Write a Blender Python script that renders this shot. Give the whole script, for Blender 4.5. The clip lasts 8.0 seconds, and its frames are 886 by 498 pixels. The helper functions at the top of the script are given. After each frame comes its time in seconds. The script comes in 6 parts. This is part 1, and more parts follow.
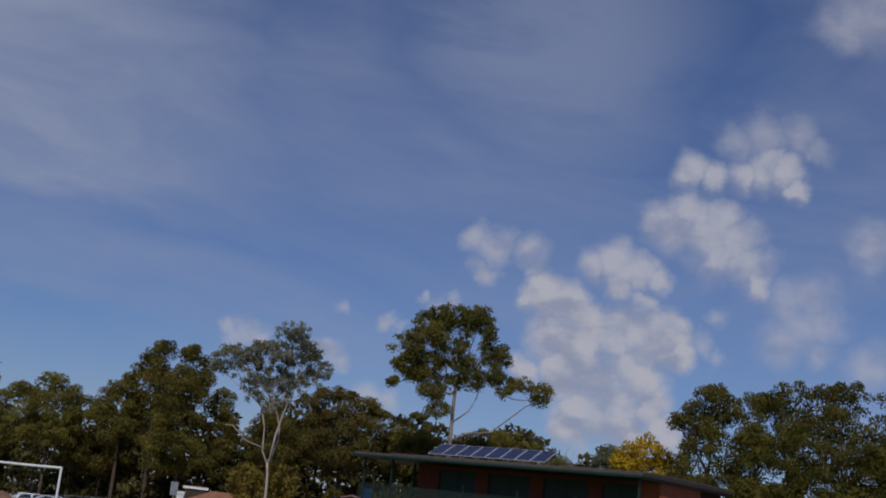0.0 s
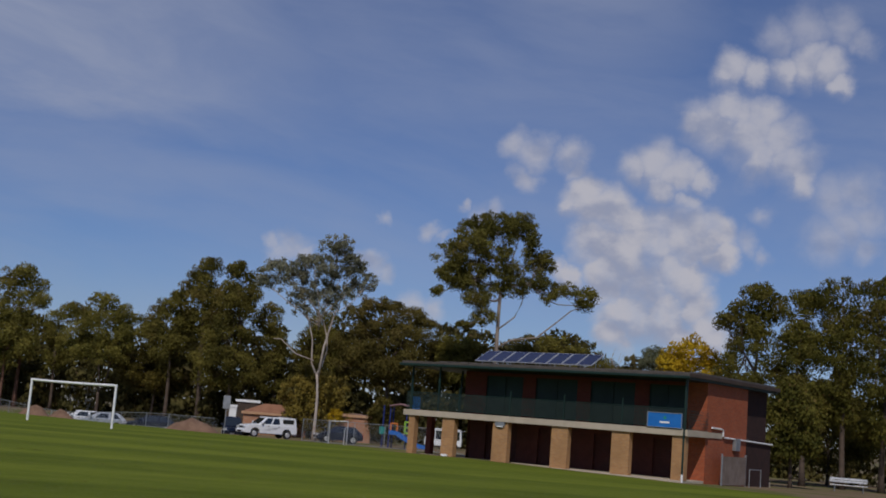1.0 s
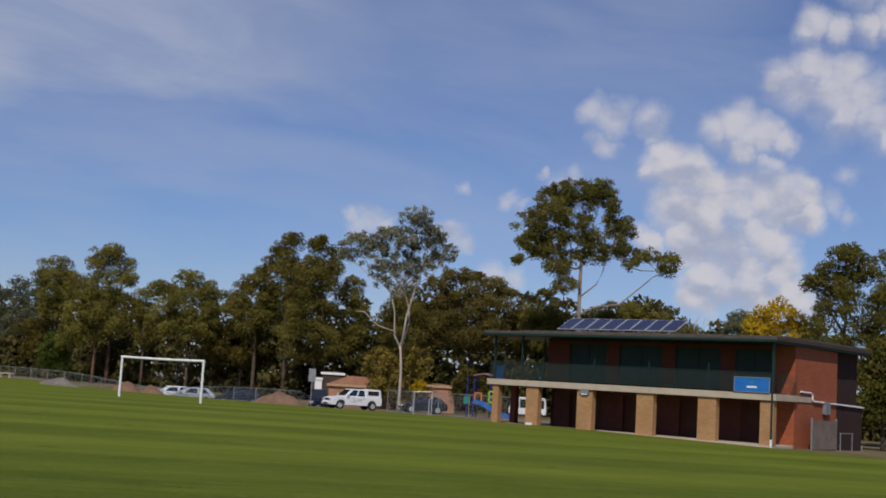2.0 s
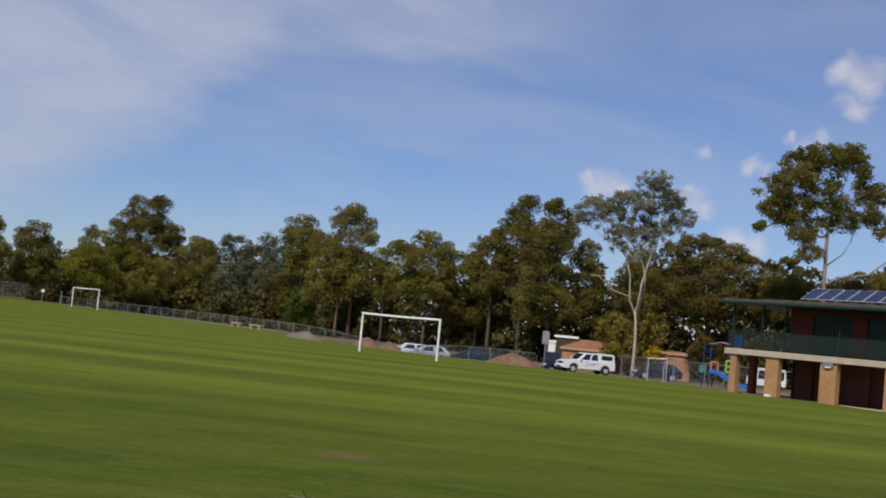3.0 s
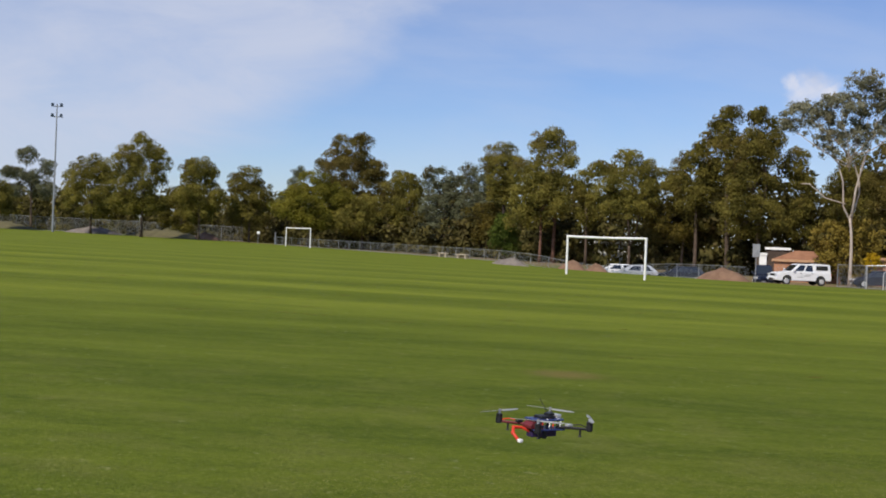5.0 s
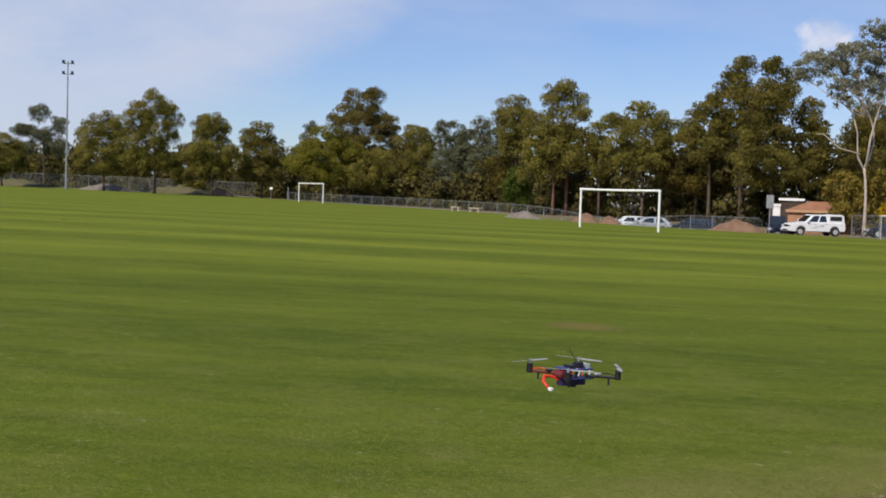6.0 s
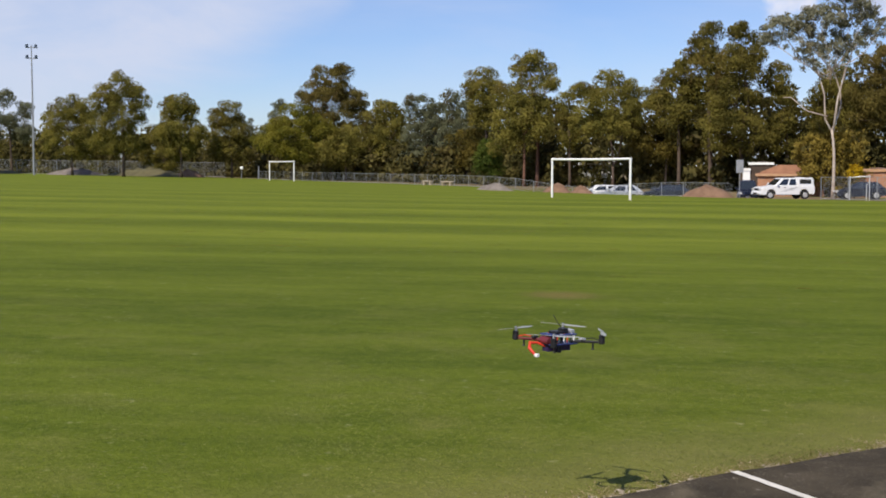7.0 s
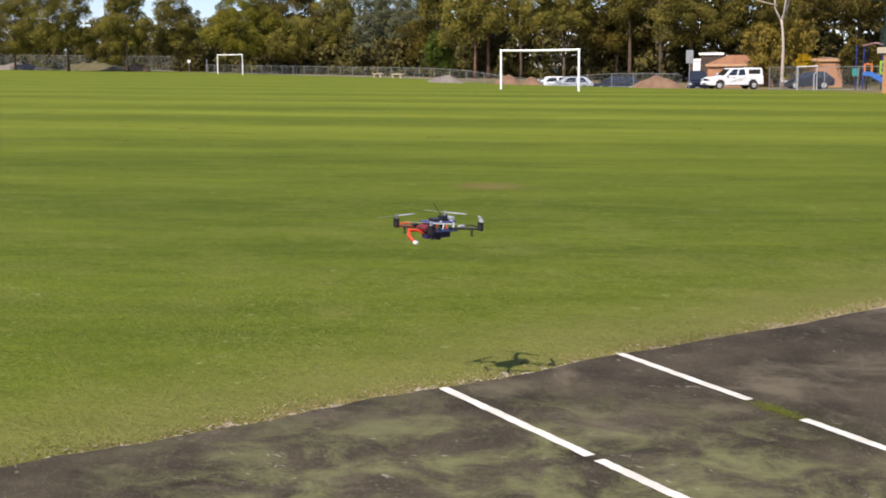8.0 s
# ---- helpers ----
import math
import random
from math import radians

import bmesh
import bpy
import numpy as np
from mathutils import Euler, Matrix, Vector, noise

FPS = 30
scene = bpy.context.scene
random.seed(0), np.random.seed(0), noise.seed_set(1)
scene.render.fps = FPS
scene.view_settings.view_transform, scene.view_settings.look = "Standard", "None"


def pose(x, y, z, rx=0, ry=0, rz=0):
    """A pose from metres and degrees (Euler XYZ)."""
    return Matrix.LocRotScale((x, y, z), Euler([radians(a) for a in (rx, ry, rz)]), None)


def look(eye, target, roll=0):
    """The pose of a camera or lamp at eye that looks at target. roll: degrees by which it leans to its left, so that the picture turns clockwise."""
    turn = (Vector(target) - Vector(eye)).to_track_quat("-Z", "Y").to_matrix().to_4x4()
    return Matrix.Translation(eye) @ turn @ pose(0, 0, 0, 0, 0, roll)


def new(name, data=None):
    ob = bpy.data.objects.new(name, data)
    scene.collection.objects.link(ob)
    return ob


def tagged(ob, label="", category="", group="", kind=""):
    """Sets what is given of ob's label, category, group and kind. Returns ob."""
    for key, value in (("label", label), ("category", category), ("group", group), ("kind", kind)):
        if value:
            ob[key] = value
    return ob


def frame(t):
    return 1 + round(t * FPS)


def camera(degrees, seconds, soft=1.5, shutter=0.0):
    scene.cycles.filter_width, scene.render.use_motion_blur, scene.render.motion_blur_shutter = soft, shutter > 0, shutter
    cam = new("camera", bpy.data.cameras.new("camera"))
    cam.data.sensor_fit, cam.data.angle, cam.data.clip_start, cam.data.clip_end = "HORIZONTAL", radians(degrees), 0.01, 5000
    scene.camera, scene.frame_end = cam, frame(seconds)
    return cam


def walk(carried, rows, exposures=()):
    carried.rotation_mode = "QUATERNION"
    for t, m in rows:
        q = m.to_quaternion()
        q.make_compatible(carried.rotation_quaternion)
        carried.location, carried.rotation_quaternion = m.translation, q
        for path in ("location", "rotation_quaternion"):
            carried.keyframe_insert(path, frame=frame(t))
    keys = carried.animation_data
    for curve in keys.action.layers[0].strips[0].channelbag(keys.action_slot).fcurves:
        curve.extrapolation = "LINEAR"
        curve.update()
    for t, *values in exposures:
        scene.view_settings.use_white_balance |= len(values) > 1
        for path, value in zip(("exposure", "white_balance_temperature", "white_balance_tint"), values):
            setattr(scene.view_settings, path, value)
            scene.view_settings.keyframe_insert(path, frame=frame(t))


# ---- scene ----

# ---- camera ----
cam = camera(40.0, 8.0, soft=1.8, shutter=0.12)
PATH = [
    (0.0, -0.00, -0.02, 1.64, 102.51, -6.14, -1.46),
    (0.5, -0.00, 0.01, 1.65, 99.35, -5.79, -0.72),
    (1.0, -0.02, 0.05, 1.66, 98.00, -4.51, 0.82),
    (1.2, -0.01, 0.06, 1.65, 97.32, -4.23, 1.65),
    (2.3, -0.02, 0.23, 1.68, 95.54, -3.60, 7.60),
    (2.5, -0.05, 0.25, 1.66, 94.76, -4.02, 10.38),
    (3.0, -0.05, 0.26, 1.66, 93.73, -5.51, 15.69),
    (3.5, -0.03, 0.21, 1.66, 91.18, -4.81, 19.11),
    (4.0, 0.03, 0.14, 1.63, 90.85, -2.89, 18.35),
    (4.5, 0.03, 0.07, 1.64, 88.99, -1.61, 21.41),
    (5.0, -0.04, -0.04, 1.63, 89.54, -2.27, 25.27),
    (5.2, -0.01, -0.06, 1.62, 88.56, -1.99, 25.99),
    (6.5, -0.08, -0.30, 1.64, 87.08, -1.49, 25.53),
    (7.0, -0.06, -0.33, 1.63, 86.15, -0.05, 24.46),
    (7.5, 0.05, -0.30, 1.63, 83.65, 0.05, 24.07),
    (8.0, 0.29, -0.24, 1.61, 81.14, 0.30, 22.30),
]
EXPOSURES = [(0.0, -0.97, 6050, 13), (0.6, -0.94, 6100, 13), (1.2, -0.77, 6250, 13), (2.5, -0.34, 6450, 11), (3.5, -0.26, 6550, 11), (4.5, 0.02, 6650, 10), (6.5, 0.14, 6700, 10), (7.0, 0.24, 6750, 11), (7.5, 0.37, 6800, 12), (8.0, 0.64, 6850, 13)]
walk(cam, [(t, pose(*p)) for t, *p in PATH], EXPOSURES)

# ---- sky and sun ----
SUN_AZ, SUN_EL = 172.0, 47.0          # degrees, anticlockwise from +y
sun_dir = Vector((-math.sin(radians(SUN_AZ)) * math.cos(radians(SUN_EL)), math.cos(radians(SUN_AZ)) * math.cos(radians(SUN_EL)), math.sin(radians(SUN_EL))))
sun = new("sun", bpy.data.lights.new("sun", "SUN"))
sun.data.energy, sun.data.angle, sun.data.color = 4.2, radians(0.55), (1.0, 0.93, 0.82)
sun.matrix_world = look(sun_dir * 50, (0, 0, 0))


class Nodes:
    """Short hand for node trees."""

    def __init__(self, tree):
        self.t = tree
        tree.nodes.clear()

    def add(self, kind, inputs=None, **attrs):
        n = self.t.nodes.new(kind)
        for k, v in attrs.items():
            setattr(n, k, v)
        for k, v in (inputs or {}).items():
            self.put(n.inputs[k], v)
        return n

    def put(self, socket, v):
        if isinstance(v, bpy.types.NodeSocket):
            self.t.links.new(v, socket)
        elif isinstance(v, bpy.types.Node):
            self.t.links.new(v.outputs[0], socket)
        else:
            socket.default_value = v

    def math(self, op, a, b=0.0, c=0.0, clamp=False):
        n = self.add("ShaderNodeMath", operation=op, use_clamp=clamp)
        for i, v in enumerate((a, b, c)):
            self.put(n.inputs[i], v)
        return n.outputs[0]

    def vec(self, op, a, b=None, out=0):
        n = self.add("ShaderNodeVectorMath", operation=op)
        self.put(n.inputs[0], a)
        if b is not None:
            self.put(n.inputs[1], b)
        return n.outputs[out]

    def noise(self, scale, detail=4.0, rough=0.55, vector=None, dist=0.0):
        n = self.add("ShaderNodeTexNoise", {"Scale": scale, "Detail": detail, "Roughness": rough, "Distortion": dist})
        if vector is not None:
            self.put(n.inputs["Vector"], vector)
        return n.outputs[0]

    def ramp(self, v, lo, hi, a=0.0, b=1.0):
        n = self.add("ShaderNodeMapRange", {"Value": v, "From Min": lo, "From Max": hi, "To Min": a, "To Max": b}, interpolation_type="SMOOTHSTEP")
        return n.outputs[0]

    def mix(self, f, a, b, blend="MIX"):
        n = self.add("ShaderNodeMix", data_type="RGBA", blend_type=blend)
        self.put(n.inputs[0], f)
        self.put(n.inputs[6], (*a, 1) if isinstance(a, tuple) and len(a) == 3 else a)
        self.put(n.inputs[7], (*b, 1) if isinstance(b, tuple) and len(b) == 3 else b)
        return n.outputs[2]


def towards(az, el):
    """Unit vector at an azimuth (anticlockwise from +y) and elevation in degrees."""
    return (-math.sin(radians(az)) * math.cos(radians(el)), math.cos(radians(az)) * math.cos(radians(el)), math.sin(radians(el)))


world = bpy.data.worlds.new("sky")
scene.world = world
world.use_nodes = True
N = Nodes(world.node_tree)
air = N.add("ShaderNodeTexSky", sky_type="NISHITA", sun_disc=False, sun_elevation=radians(SUN_EL), sun_rotation=radians(-SUN_AZ), altitude=50.0, air_density=1.0, dust_density=0.15, ozone_density=3.0)
way = N.add("ShaderNodeTexCoord").outputs["Generated"]
# high thin cloud: wide streaky veils
flat = N.vec("MULTIPLY", N.add("ShaderNodeVectorRotate", {"Vector": way, "Axis": (0.2, 1.0, 0.0), "Angle": radians(-5.0)}, rotation_type="AXIS_ANGLE").outputs[0], (1.0, 1.0, 3.0))
streak = N.math("MULTIPLY", N.ramp(N.noise(2.1, 6, 0.55, flat, 0.5), 0.36, 0.66), N.ramp(N.noise(9.0, 6, 0.6, flat, 0.4), 0.2, 0.7, 0.6, 1.0))
axes = N.add("ShaderNodeSeparateXYZ", {"Vector": way})
rise = N.math("SUBTRACT", axes.outputs[2], N.math("MULTIPLY", N.math("MINIMUM", N.math("ADD", axes.outputs[0], 0.40), 0.0), 0.72))
rise = N.math("ADD", rise, N.math("MULTIPLY", N.math("SUBTRACT", N.noise(3.2, 7, 0.6, flat, 0.6), 0.5), 0.16))
sheet = N.math("MULTIPLY", N.math("MULTIPLY", N.ramp(rise, 0.165, 0.25), N.ramp(rise, 0.48, 0.32, 0.2, 1.0)), N.ramp(axes.outputs[0], 0.02, -0.38))
veil = N.math("MAXIMUM", N.math("MULTIPLY", streak, 0.42), N.math("MULTIPLY", sheet, N.ramp(N.noise(5.0, 6, 0.6, flat, 0.5), 0.3, 0.65, 0.6, 1.0)))
wisp = N.math("MULTIPLY", N.ramp(N.vec("DISTANCE", way, towards(-4, 22.5), out=1), 0.2, 0.03, 0.0, 0.55), N.ramp(N.noise(3.4, 6, 0.6, flat, 0.6), 0.34, 0.6, 0.3, 1.0))
veil = N.math("MAXIMUM", veil, wisp)
blue = N.mix(1.0, air.outputs[0], (0.82, 0.925, 1.25), "MULTIPLY")
colour = N.mix(N.math("MULTIPLY", veil, 0.85), blue, (6.5, 7.1, 8.8))
# heaped cloud: puffs with ragged edges
warp = N.vec("SUBTRACT", N.add("ShaderNodeTexNoise", {"Vector": way, "Scale": 24.0, "Detail": 7.0, "Roughness": 0.58}).outputs["Color"], (0.5, 0.5, 0.5))
bent = N.vec("ADD", way, N.vec("MULTIPLY", warp, (0.040, 0.040, 0.040)))


def puffs(rows, weight, edge=1.05, core=0.5, at=bent):
    total = None
    for az, el, size in rows:
        d = N.vec("DISTANCE", at, towards(az, el), out=1)
        v = N.ramp(d, size * edge, size * core, 0.0, weight)
        total = v if total is None else N.math("MAXIMUM", total, v)
    return total


BANK = [(-5.2, 10.8, 0.017), (-6.2, 10.2, 0.02), (-7.4, 9.7, 0.017), (-5.9, 8.7, 0.02), (-7.2, 8.3, 0.026), (-8.7, 9.0, 0.026), (-10.0, 9.1, 0.025), (-11.1, 9.5, 0.017), (-11.3, 8.4, 0.015), (-6.5, 7.2, 0.022), (-8.0, 7.1, 0.027), (-9.7, 7.3, 0.024), (-7.4, 5.6, 0.022), (-9.0, 5.4, 0.025), (-10.5, 6.0, 0.015), (-6.9, 4.6, 0.015), (-10.1, 4.6, 0.017), (-11.1, 4.9, 0.017), (-4.5, 7.2, 0.013), (-4.7, 10.5, 0.01)]
HIGH = [(-10.9, 14.5, 0.022), (-11.9, 15.2, 0.018), (-13.0, 15.0, 0.018), (-12.6, 14.0, 0.025), (-13.9, 13.8, 0.023), (-14.7, 12.8, 0.022), (-13.2, 13.0, 0.02), (-10.1, 14.5, 0.012), (-15.1, 12.1, 0.014), (-7.4, 12.3, 0.015), (-8.4, 12.5, 0.019), (-9.5, 12.1, 0.017), (-10.3, 11.9, 0.011), (-8.9, 11.4, 0.015), (-9.9, 10.7, 0.01), (-11.6, 16.9, 0.015), (-12.7, 16.8, 0.011), (-14.0, 17.0, 0.014), (-15.0, 17.2, 0.017), (-16.1, 17.0, 0.016), (-16.7, 16.2, 0.01)]
FAINT = [(-13.6, 18.4, 0.014), (-14.9, 18.7, 0.017), (-16.5, 18.8, 0.017), (-17.5, 18.2, 0.012), (-16.6, 11.2, 0.019), (-17.6, 11.5, 0.017), (-18.1, 10.4, 0.017), (-17.1, 9.9, 0.02), (-16.1, 9.3, 0.017), (-17.9, 9.0, 0.012), (-13.5, 10.4, 0.009), (-12.6, 9.1, 0.011), (-13.5, 8.5, 0.009), (-20.0, 13.9, 0.017), (-20.1, 8.5, 0.019), (-18.6, 23.7, 0.022), (-19.9, 24.0, 0.026), (-0.1, 9.5, 0.013), (-0.8, 9.9, 0.009), (4.4, 9.3, 0.006)]
STRAY = [(-1.8, 13.1, 0.013), (-2.7, 12.9, 0.015), (-2.3, 11.7, 0.011), (-4.3, 12.8, 0.013), (-4.7, 12.1, 0.009), (8.8, 7.5, 0.013), (9.3, 7.7, 0.008), (8.2, 7.3, 0.008), (4.9, 7.0, 0.012), (4.4, 6.6, 0.008), (2.1, 9.0, 0.009), (1.5, 8.7, 0.006), (0.8, 10.2, 0.006), (2.7, 5.2, 0.015), (1.6, 5.1, 0.013), (3.3, 5.3, 0.008)]
heap = N.math("MAXIMUM", puffs(FAINT, 0.62, 1.5, 0.1), N.math("MAXIMUM", puffs(BANK, 1.0, 1.5, 0.55), N.math("MAXIMUM", puffs(HIGH, 0.9, 1.45, 0.35), puffs(STRAY, 0.74, 1.4, 0.2))))
grain = N.noise(26.0, 7, 0.58, way)
dense = N.math("MULTIPLY", heap, N.ramp(grain, 0.25, 0.6, 0.66, 1.0))
# billows: bright where the heap swells towards the light, grey beneath
here, above = (N.noise(27.0, 4, 0.5, N.vec("MULTIPLY", N.vec("ADD", way, d), (1.0, 1.0, 1.5))) for d in ((0.0, 0.0, 0.0), (0.006, 0.0, 0.010)))
swell = N.math("ADD", N.math("MULTIPLY", N.math("SUBTRACT", here, above), 1.3), N.math("ADD", N.math("MULTIPLY", N.math("SUBTRACT", N.noise(13.0, 3, 0.5, N.vec("MULTIPLY", way, (1.0, 1.0, 2.6))), 0.5), 0.3), N.math("MULTIPLY", N.math("SUBTRACT", 1.0, heap), 0.16)))
relief = N.math("SUBTRACT", puffs(BANK + HIGH, 1.0, 1.5, 0.0), puffs(BANK + HIGH, 1.0, 1.5, 0.0, N.vec("ADD", bent, (0.004, 0.0, 0.010))))
swell = N.math("ADD", swell, N.math("MULTIPLY", relief, 0.38))
dense = N.math("MULTIPLY", dense, N.ramp(relief, -0.5, 0.0, 0.74, 1.0))
lit = N.mix(N.ramp(swell, -0.26, 0.26), (6.0, 6.4, 8.0), (9.4, 9.2, 9.7))
colour = N.mix(N.math("MULTIPLY", dense, 0.97, clamp=True), colour, lit)
back = N.add("ShaderNodeBackground", {"Color": colour, "Strength": 0.085})
N.t.links.new(back.outputs[0], N.add("ShaderNodeOutputWorld").inputs[0])


# ---- materials ----
def surface(name, a, b, rough=0.8, metal=0.0, scale=6.0, fine=60.0, bump=0.2, depth=0.01, spec=0.4, island=0.0, tint=None):
    """A worn surface between two colours, varied at two scales, with fine relief."""
    m = bpy.data.materials.new(name)
    m.use_nodes = True
    n = Nodes(m.node_tree)
    where = n.add("ShaderNodeTexCoord").outputs["Object"]
    big, small = n.noise(scale, 5, 0.6, where), n.noise(fine, 4, 0.6, where)
    f = n.math("ADD", n.math("MULTIPLY", n.ramp(big, 0.3, 0.7), 0.65), n.math("MULTIPLY", n.ramp(small, 0.3, 0.7), 0.35))
    if island:
        f = n.math("ADD", n.math("MULTIPLY", f, 1 - island), n.math("MULTIPLY", n.add("ShaderNodeNewGeometry").outputs["Random Per Island"], island))
    col = n.mix(f, a, b)
    p = n.add("ShaderNodeBsdfPrincipled", {"Base Color": col, "Metallic": metal, "Specular IOR Level": spec})
    n.put(p.inputs["Roughness"], n.ramp(small, 0.2, 0.8, max(rough - 0.08, 0.02), min(rough + 0.08, 1)))
    if bump:
        n.put(p.inputs["Normal"], n.add("ShaderNodeBump", {"Height": small, "Strength": bump, "Distance": depth}))
    n.t.links.new(p.outputs[0], n.add("ShaderNodeOutputMaterial").inputs[0])
    return m


def brickwork(name, a, b, mortar, along=(1.0, 1.0, 0.0)):
    m = bpy.data.materials.new(name)
    m.use_nodes = True
    n = Nodes(m.node_tree)
    where = n.add("ShaderNodeTexCoord").outputs["Object"]
    sep = n.add("ShaderNodeSeparateXYZ", {"Vector": where})
    run = n.vec("DOT_PRODUCT", where, along, out=1)
    uv = n.add("ShaderNodeCombineXYZ", {"X": run, "Y": sep.outputs[2]})
    br = n.add("ShaderNodeTexBrick", {"Vector": uv, "Scale": 1.0, "Mortar Size": 0.008, "Brick Width": 0.24, "Row Height": 0.086, "Color1": (*a, 1), "Color2": (*b, 1), "Mortar": (*mortar, 1), "Bias": 0.0})
    stain = n.noise(0.9, 5, 0.6, where)
    col = n.mix(n.ramp(stain, 0.35, 0.75, 0.0, 0.45), br.outputs[0], tuple(x * 0.6 for x in a))
    p = n.add("ShaderNodeBsdfPrincipled", {"Base Color": col, "Roughness": 0.85})
    n.put(p.inputs["Normal"], n.add("ShaderNodeBump", {"Height": br.outputs[1], "Strength": 0.4, "Distance": 0.006}, invert=True))
    n.t.links.new(p.outputs[0], n.add("ShaderNodeOutputMaterial").inputs[0])
    return m


def foliage(name, a, b, dry=(0.17, 0.105, 0.04)):
    m = bpy.data.materials.new(name)
    m.use_nodes = True
    n = Nodes(m.node_tree)
    where = n.add("ShaderNodeTexCoord").outputs["Object"]
    rnd = n.add("ShaderNodeNewGeometry").outputs["Random Per Island"]
    f = n.math("ADD", n.math("MULTIPLY", rnd, 0.26), n.math("MULTIPLY", n.ramp(n.noise(0.45, 3, 0.55, where), 0.36, 0.64), 0.74))
    age = n.math("MAXIMUM", n.ramp(rnd, 0.93, 1.0, 0.0, 0.6), n.ramp(n.noise(0.3, 4, 0.6, n.vec("ADD", where, (31.0, 7.0, 3.0))), 0.52, 0.72, 0.0, 0.42))
    col = n.mix(age, n.mix(f, a, b), dry)
    p = n.add("ShaderNodeBsdfPrincipled", {"Base Color": col, "Roughness": 0.7, "Specular IOR Level": 0.1})
    t = n.add("ShaderNodeBsdfTranslucent", {"Color": col})
    n.t.links.new(n.add("ShaderNodeMixShader", {0: 0.3, 1: p.outputs[0], 2: t.outputs[0]}).outputs[0], n.add("ShaderNodeOutputMaterial").inputs[0])
    return m


def glass(name, colour, rough=0.05):
    m = bpy.data.materials.new(name)
    m.use_nodes = True
    n = Nodes(m.node_tree)
    p = n.add("ShaderNodeBsdfPrincipled", {"Base Color": (*colour, 1), "Roughness": rough, "Specular IOR Level": 0.8, "Coat Weight": 0.6, "Coat Roughness": 0.03})
    n.t.links.new(p.outputs[0], n.add("ShaderNodeOutputMaterial").inputs[0])
    return m


MOW = (-0.36, 0.933)          # across the mowing stripes
FENCE_A, FENCE_B = Vector((-97.0, 150.0)), Vector((-6.5, 88.0))
fence_n = Vector((FENCE_B.y - FENCE_A.y, FENCE_A.x - FENCE_B.x)).normalized()
if fence_n.y < 0:
    fence_n = -fence_n


def turf_material():
    m = bpy.data.materials.new("turf")
    m.use_nodes = True
    n = Nodes(m.node_tree)
    pos = n.add("ShaderNodeTexCoord").outputs["Object"]
    across = n.vec("DOT_PRODUCT", pos, (MOW[0], MOW[1], 0.0), out=1)
    wob = n.math("MULTIPLY", n.math("SUBTRACT", n.noise(0.05, 5, 0.6, pos), 0.5), 3.4)
    phase = n.math("ADD", across, wob)
    wave = n.math("ADD", n.math("SINE", n.math("MULTIPLY_ADD", phase, 2 * math.pi / 9.6, math.pi / 2)), n.math("MULTIPLY", n.math("SINE", n.math("MULTIPLY", phase, 2 * math.pi / 4.1)), 0.35))
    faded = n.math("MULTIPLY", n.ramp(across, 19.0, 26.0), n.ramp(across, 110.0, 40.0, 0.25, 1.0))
    stripe = n.math("MULTIPLY", n.math("MULTIPLY", n.ramp(wave, -0.9, 0.9, -0.5, 0.5), faded), n.ramp(n.noise(0.045, 4, 0.6, n.vec("ADD", pos, (50.0, 20.0, 0.0))), 0.35, 0.6, 0.5, 1.3))
    long = n.vec("MULTIPLY", n.add("ShaderNodeVectorRotate", {"Vector": pos, "Angle": radians(-21.0)}, rotation_type="Z_AXIS").outputs[0], (0.22, 1.0, 1.0))
    patch = n.noise(0.42, 6, 0.62, long)
    fine = n.noise(9.0, 6, 0.7, pos)
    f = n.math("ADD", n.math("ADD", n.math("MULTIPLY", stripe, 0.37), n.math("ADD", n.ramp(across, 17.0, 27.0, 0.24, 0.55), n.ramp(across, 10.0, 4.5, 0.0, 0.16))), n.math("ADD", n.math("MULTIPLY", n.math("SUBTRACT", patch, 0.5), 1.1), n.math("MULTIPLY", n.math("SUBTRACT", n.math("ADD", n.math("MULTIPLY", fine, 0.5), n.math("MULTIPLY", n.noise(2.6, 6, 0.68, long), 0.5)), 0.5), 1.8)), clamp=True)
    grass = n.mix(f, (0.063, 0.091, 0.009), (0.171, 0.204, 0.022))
    # straw and clover patches
    grass = n.mix(n.math("MULTIPLY", n.ramp(n.noise(1.3, 7, 0.72, pos), 0.55, 0.76), 0.42), grass, (0.20, 0.19, 0.055))
    grass = n.mix(n.math("MULTIPLY", n.ramp(n.noise(0.35, 6, 0.7, long), 0.63, 0.74), 0.55), grass, (0.035, 0.05, 0.012))
    fleck = n.math("MULTIPLY", n.ramp(n.noise(7.0, 4, 0.65, pos), 0.63, 0.72), n.ramp(n.noise(0.5, 3, 0.5, pos), 0.4, 0.6, 0.25, 1.0))
    grass = n.mix(n.math("MULTIPLY", fleck, 0.6), grass, (0.33, 0.33, 0.17))
    # single dry and dark blades in the sward
    near = n.ramp(across, 20.0, 6.0, 0.12, 1.0)
    speck = n.noise(26.0, 4, 0.7, n.vec("MULTIPLY", pos, (1.0, 1.0, 0.3)))
    blotch = n.noise(0.9, 5, 0.65, n.vec("ADD", pos, (9.0, 4.0, 0.0)))
    grass = n.mix(n.math("MULTIPLY", n.math("MULTIPLY", n.ramp(blotch, 0.45, 0.68), 0.26), near), grass, (0.20, 0.185, 0.06))
    grass = n.mix(n.math("MULTIPLY", n.math("MULTIPLY", n.ramp(speck, 0.56, 0.70), 0.5), near), grass, (0.27, 0.26, 0.10))
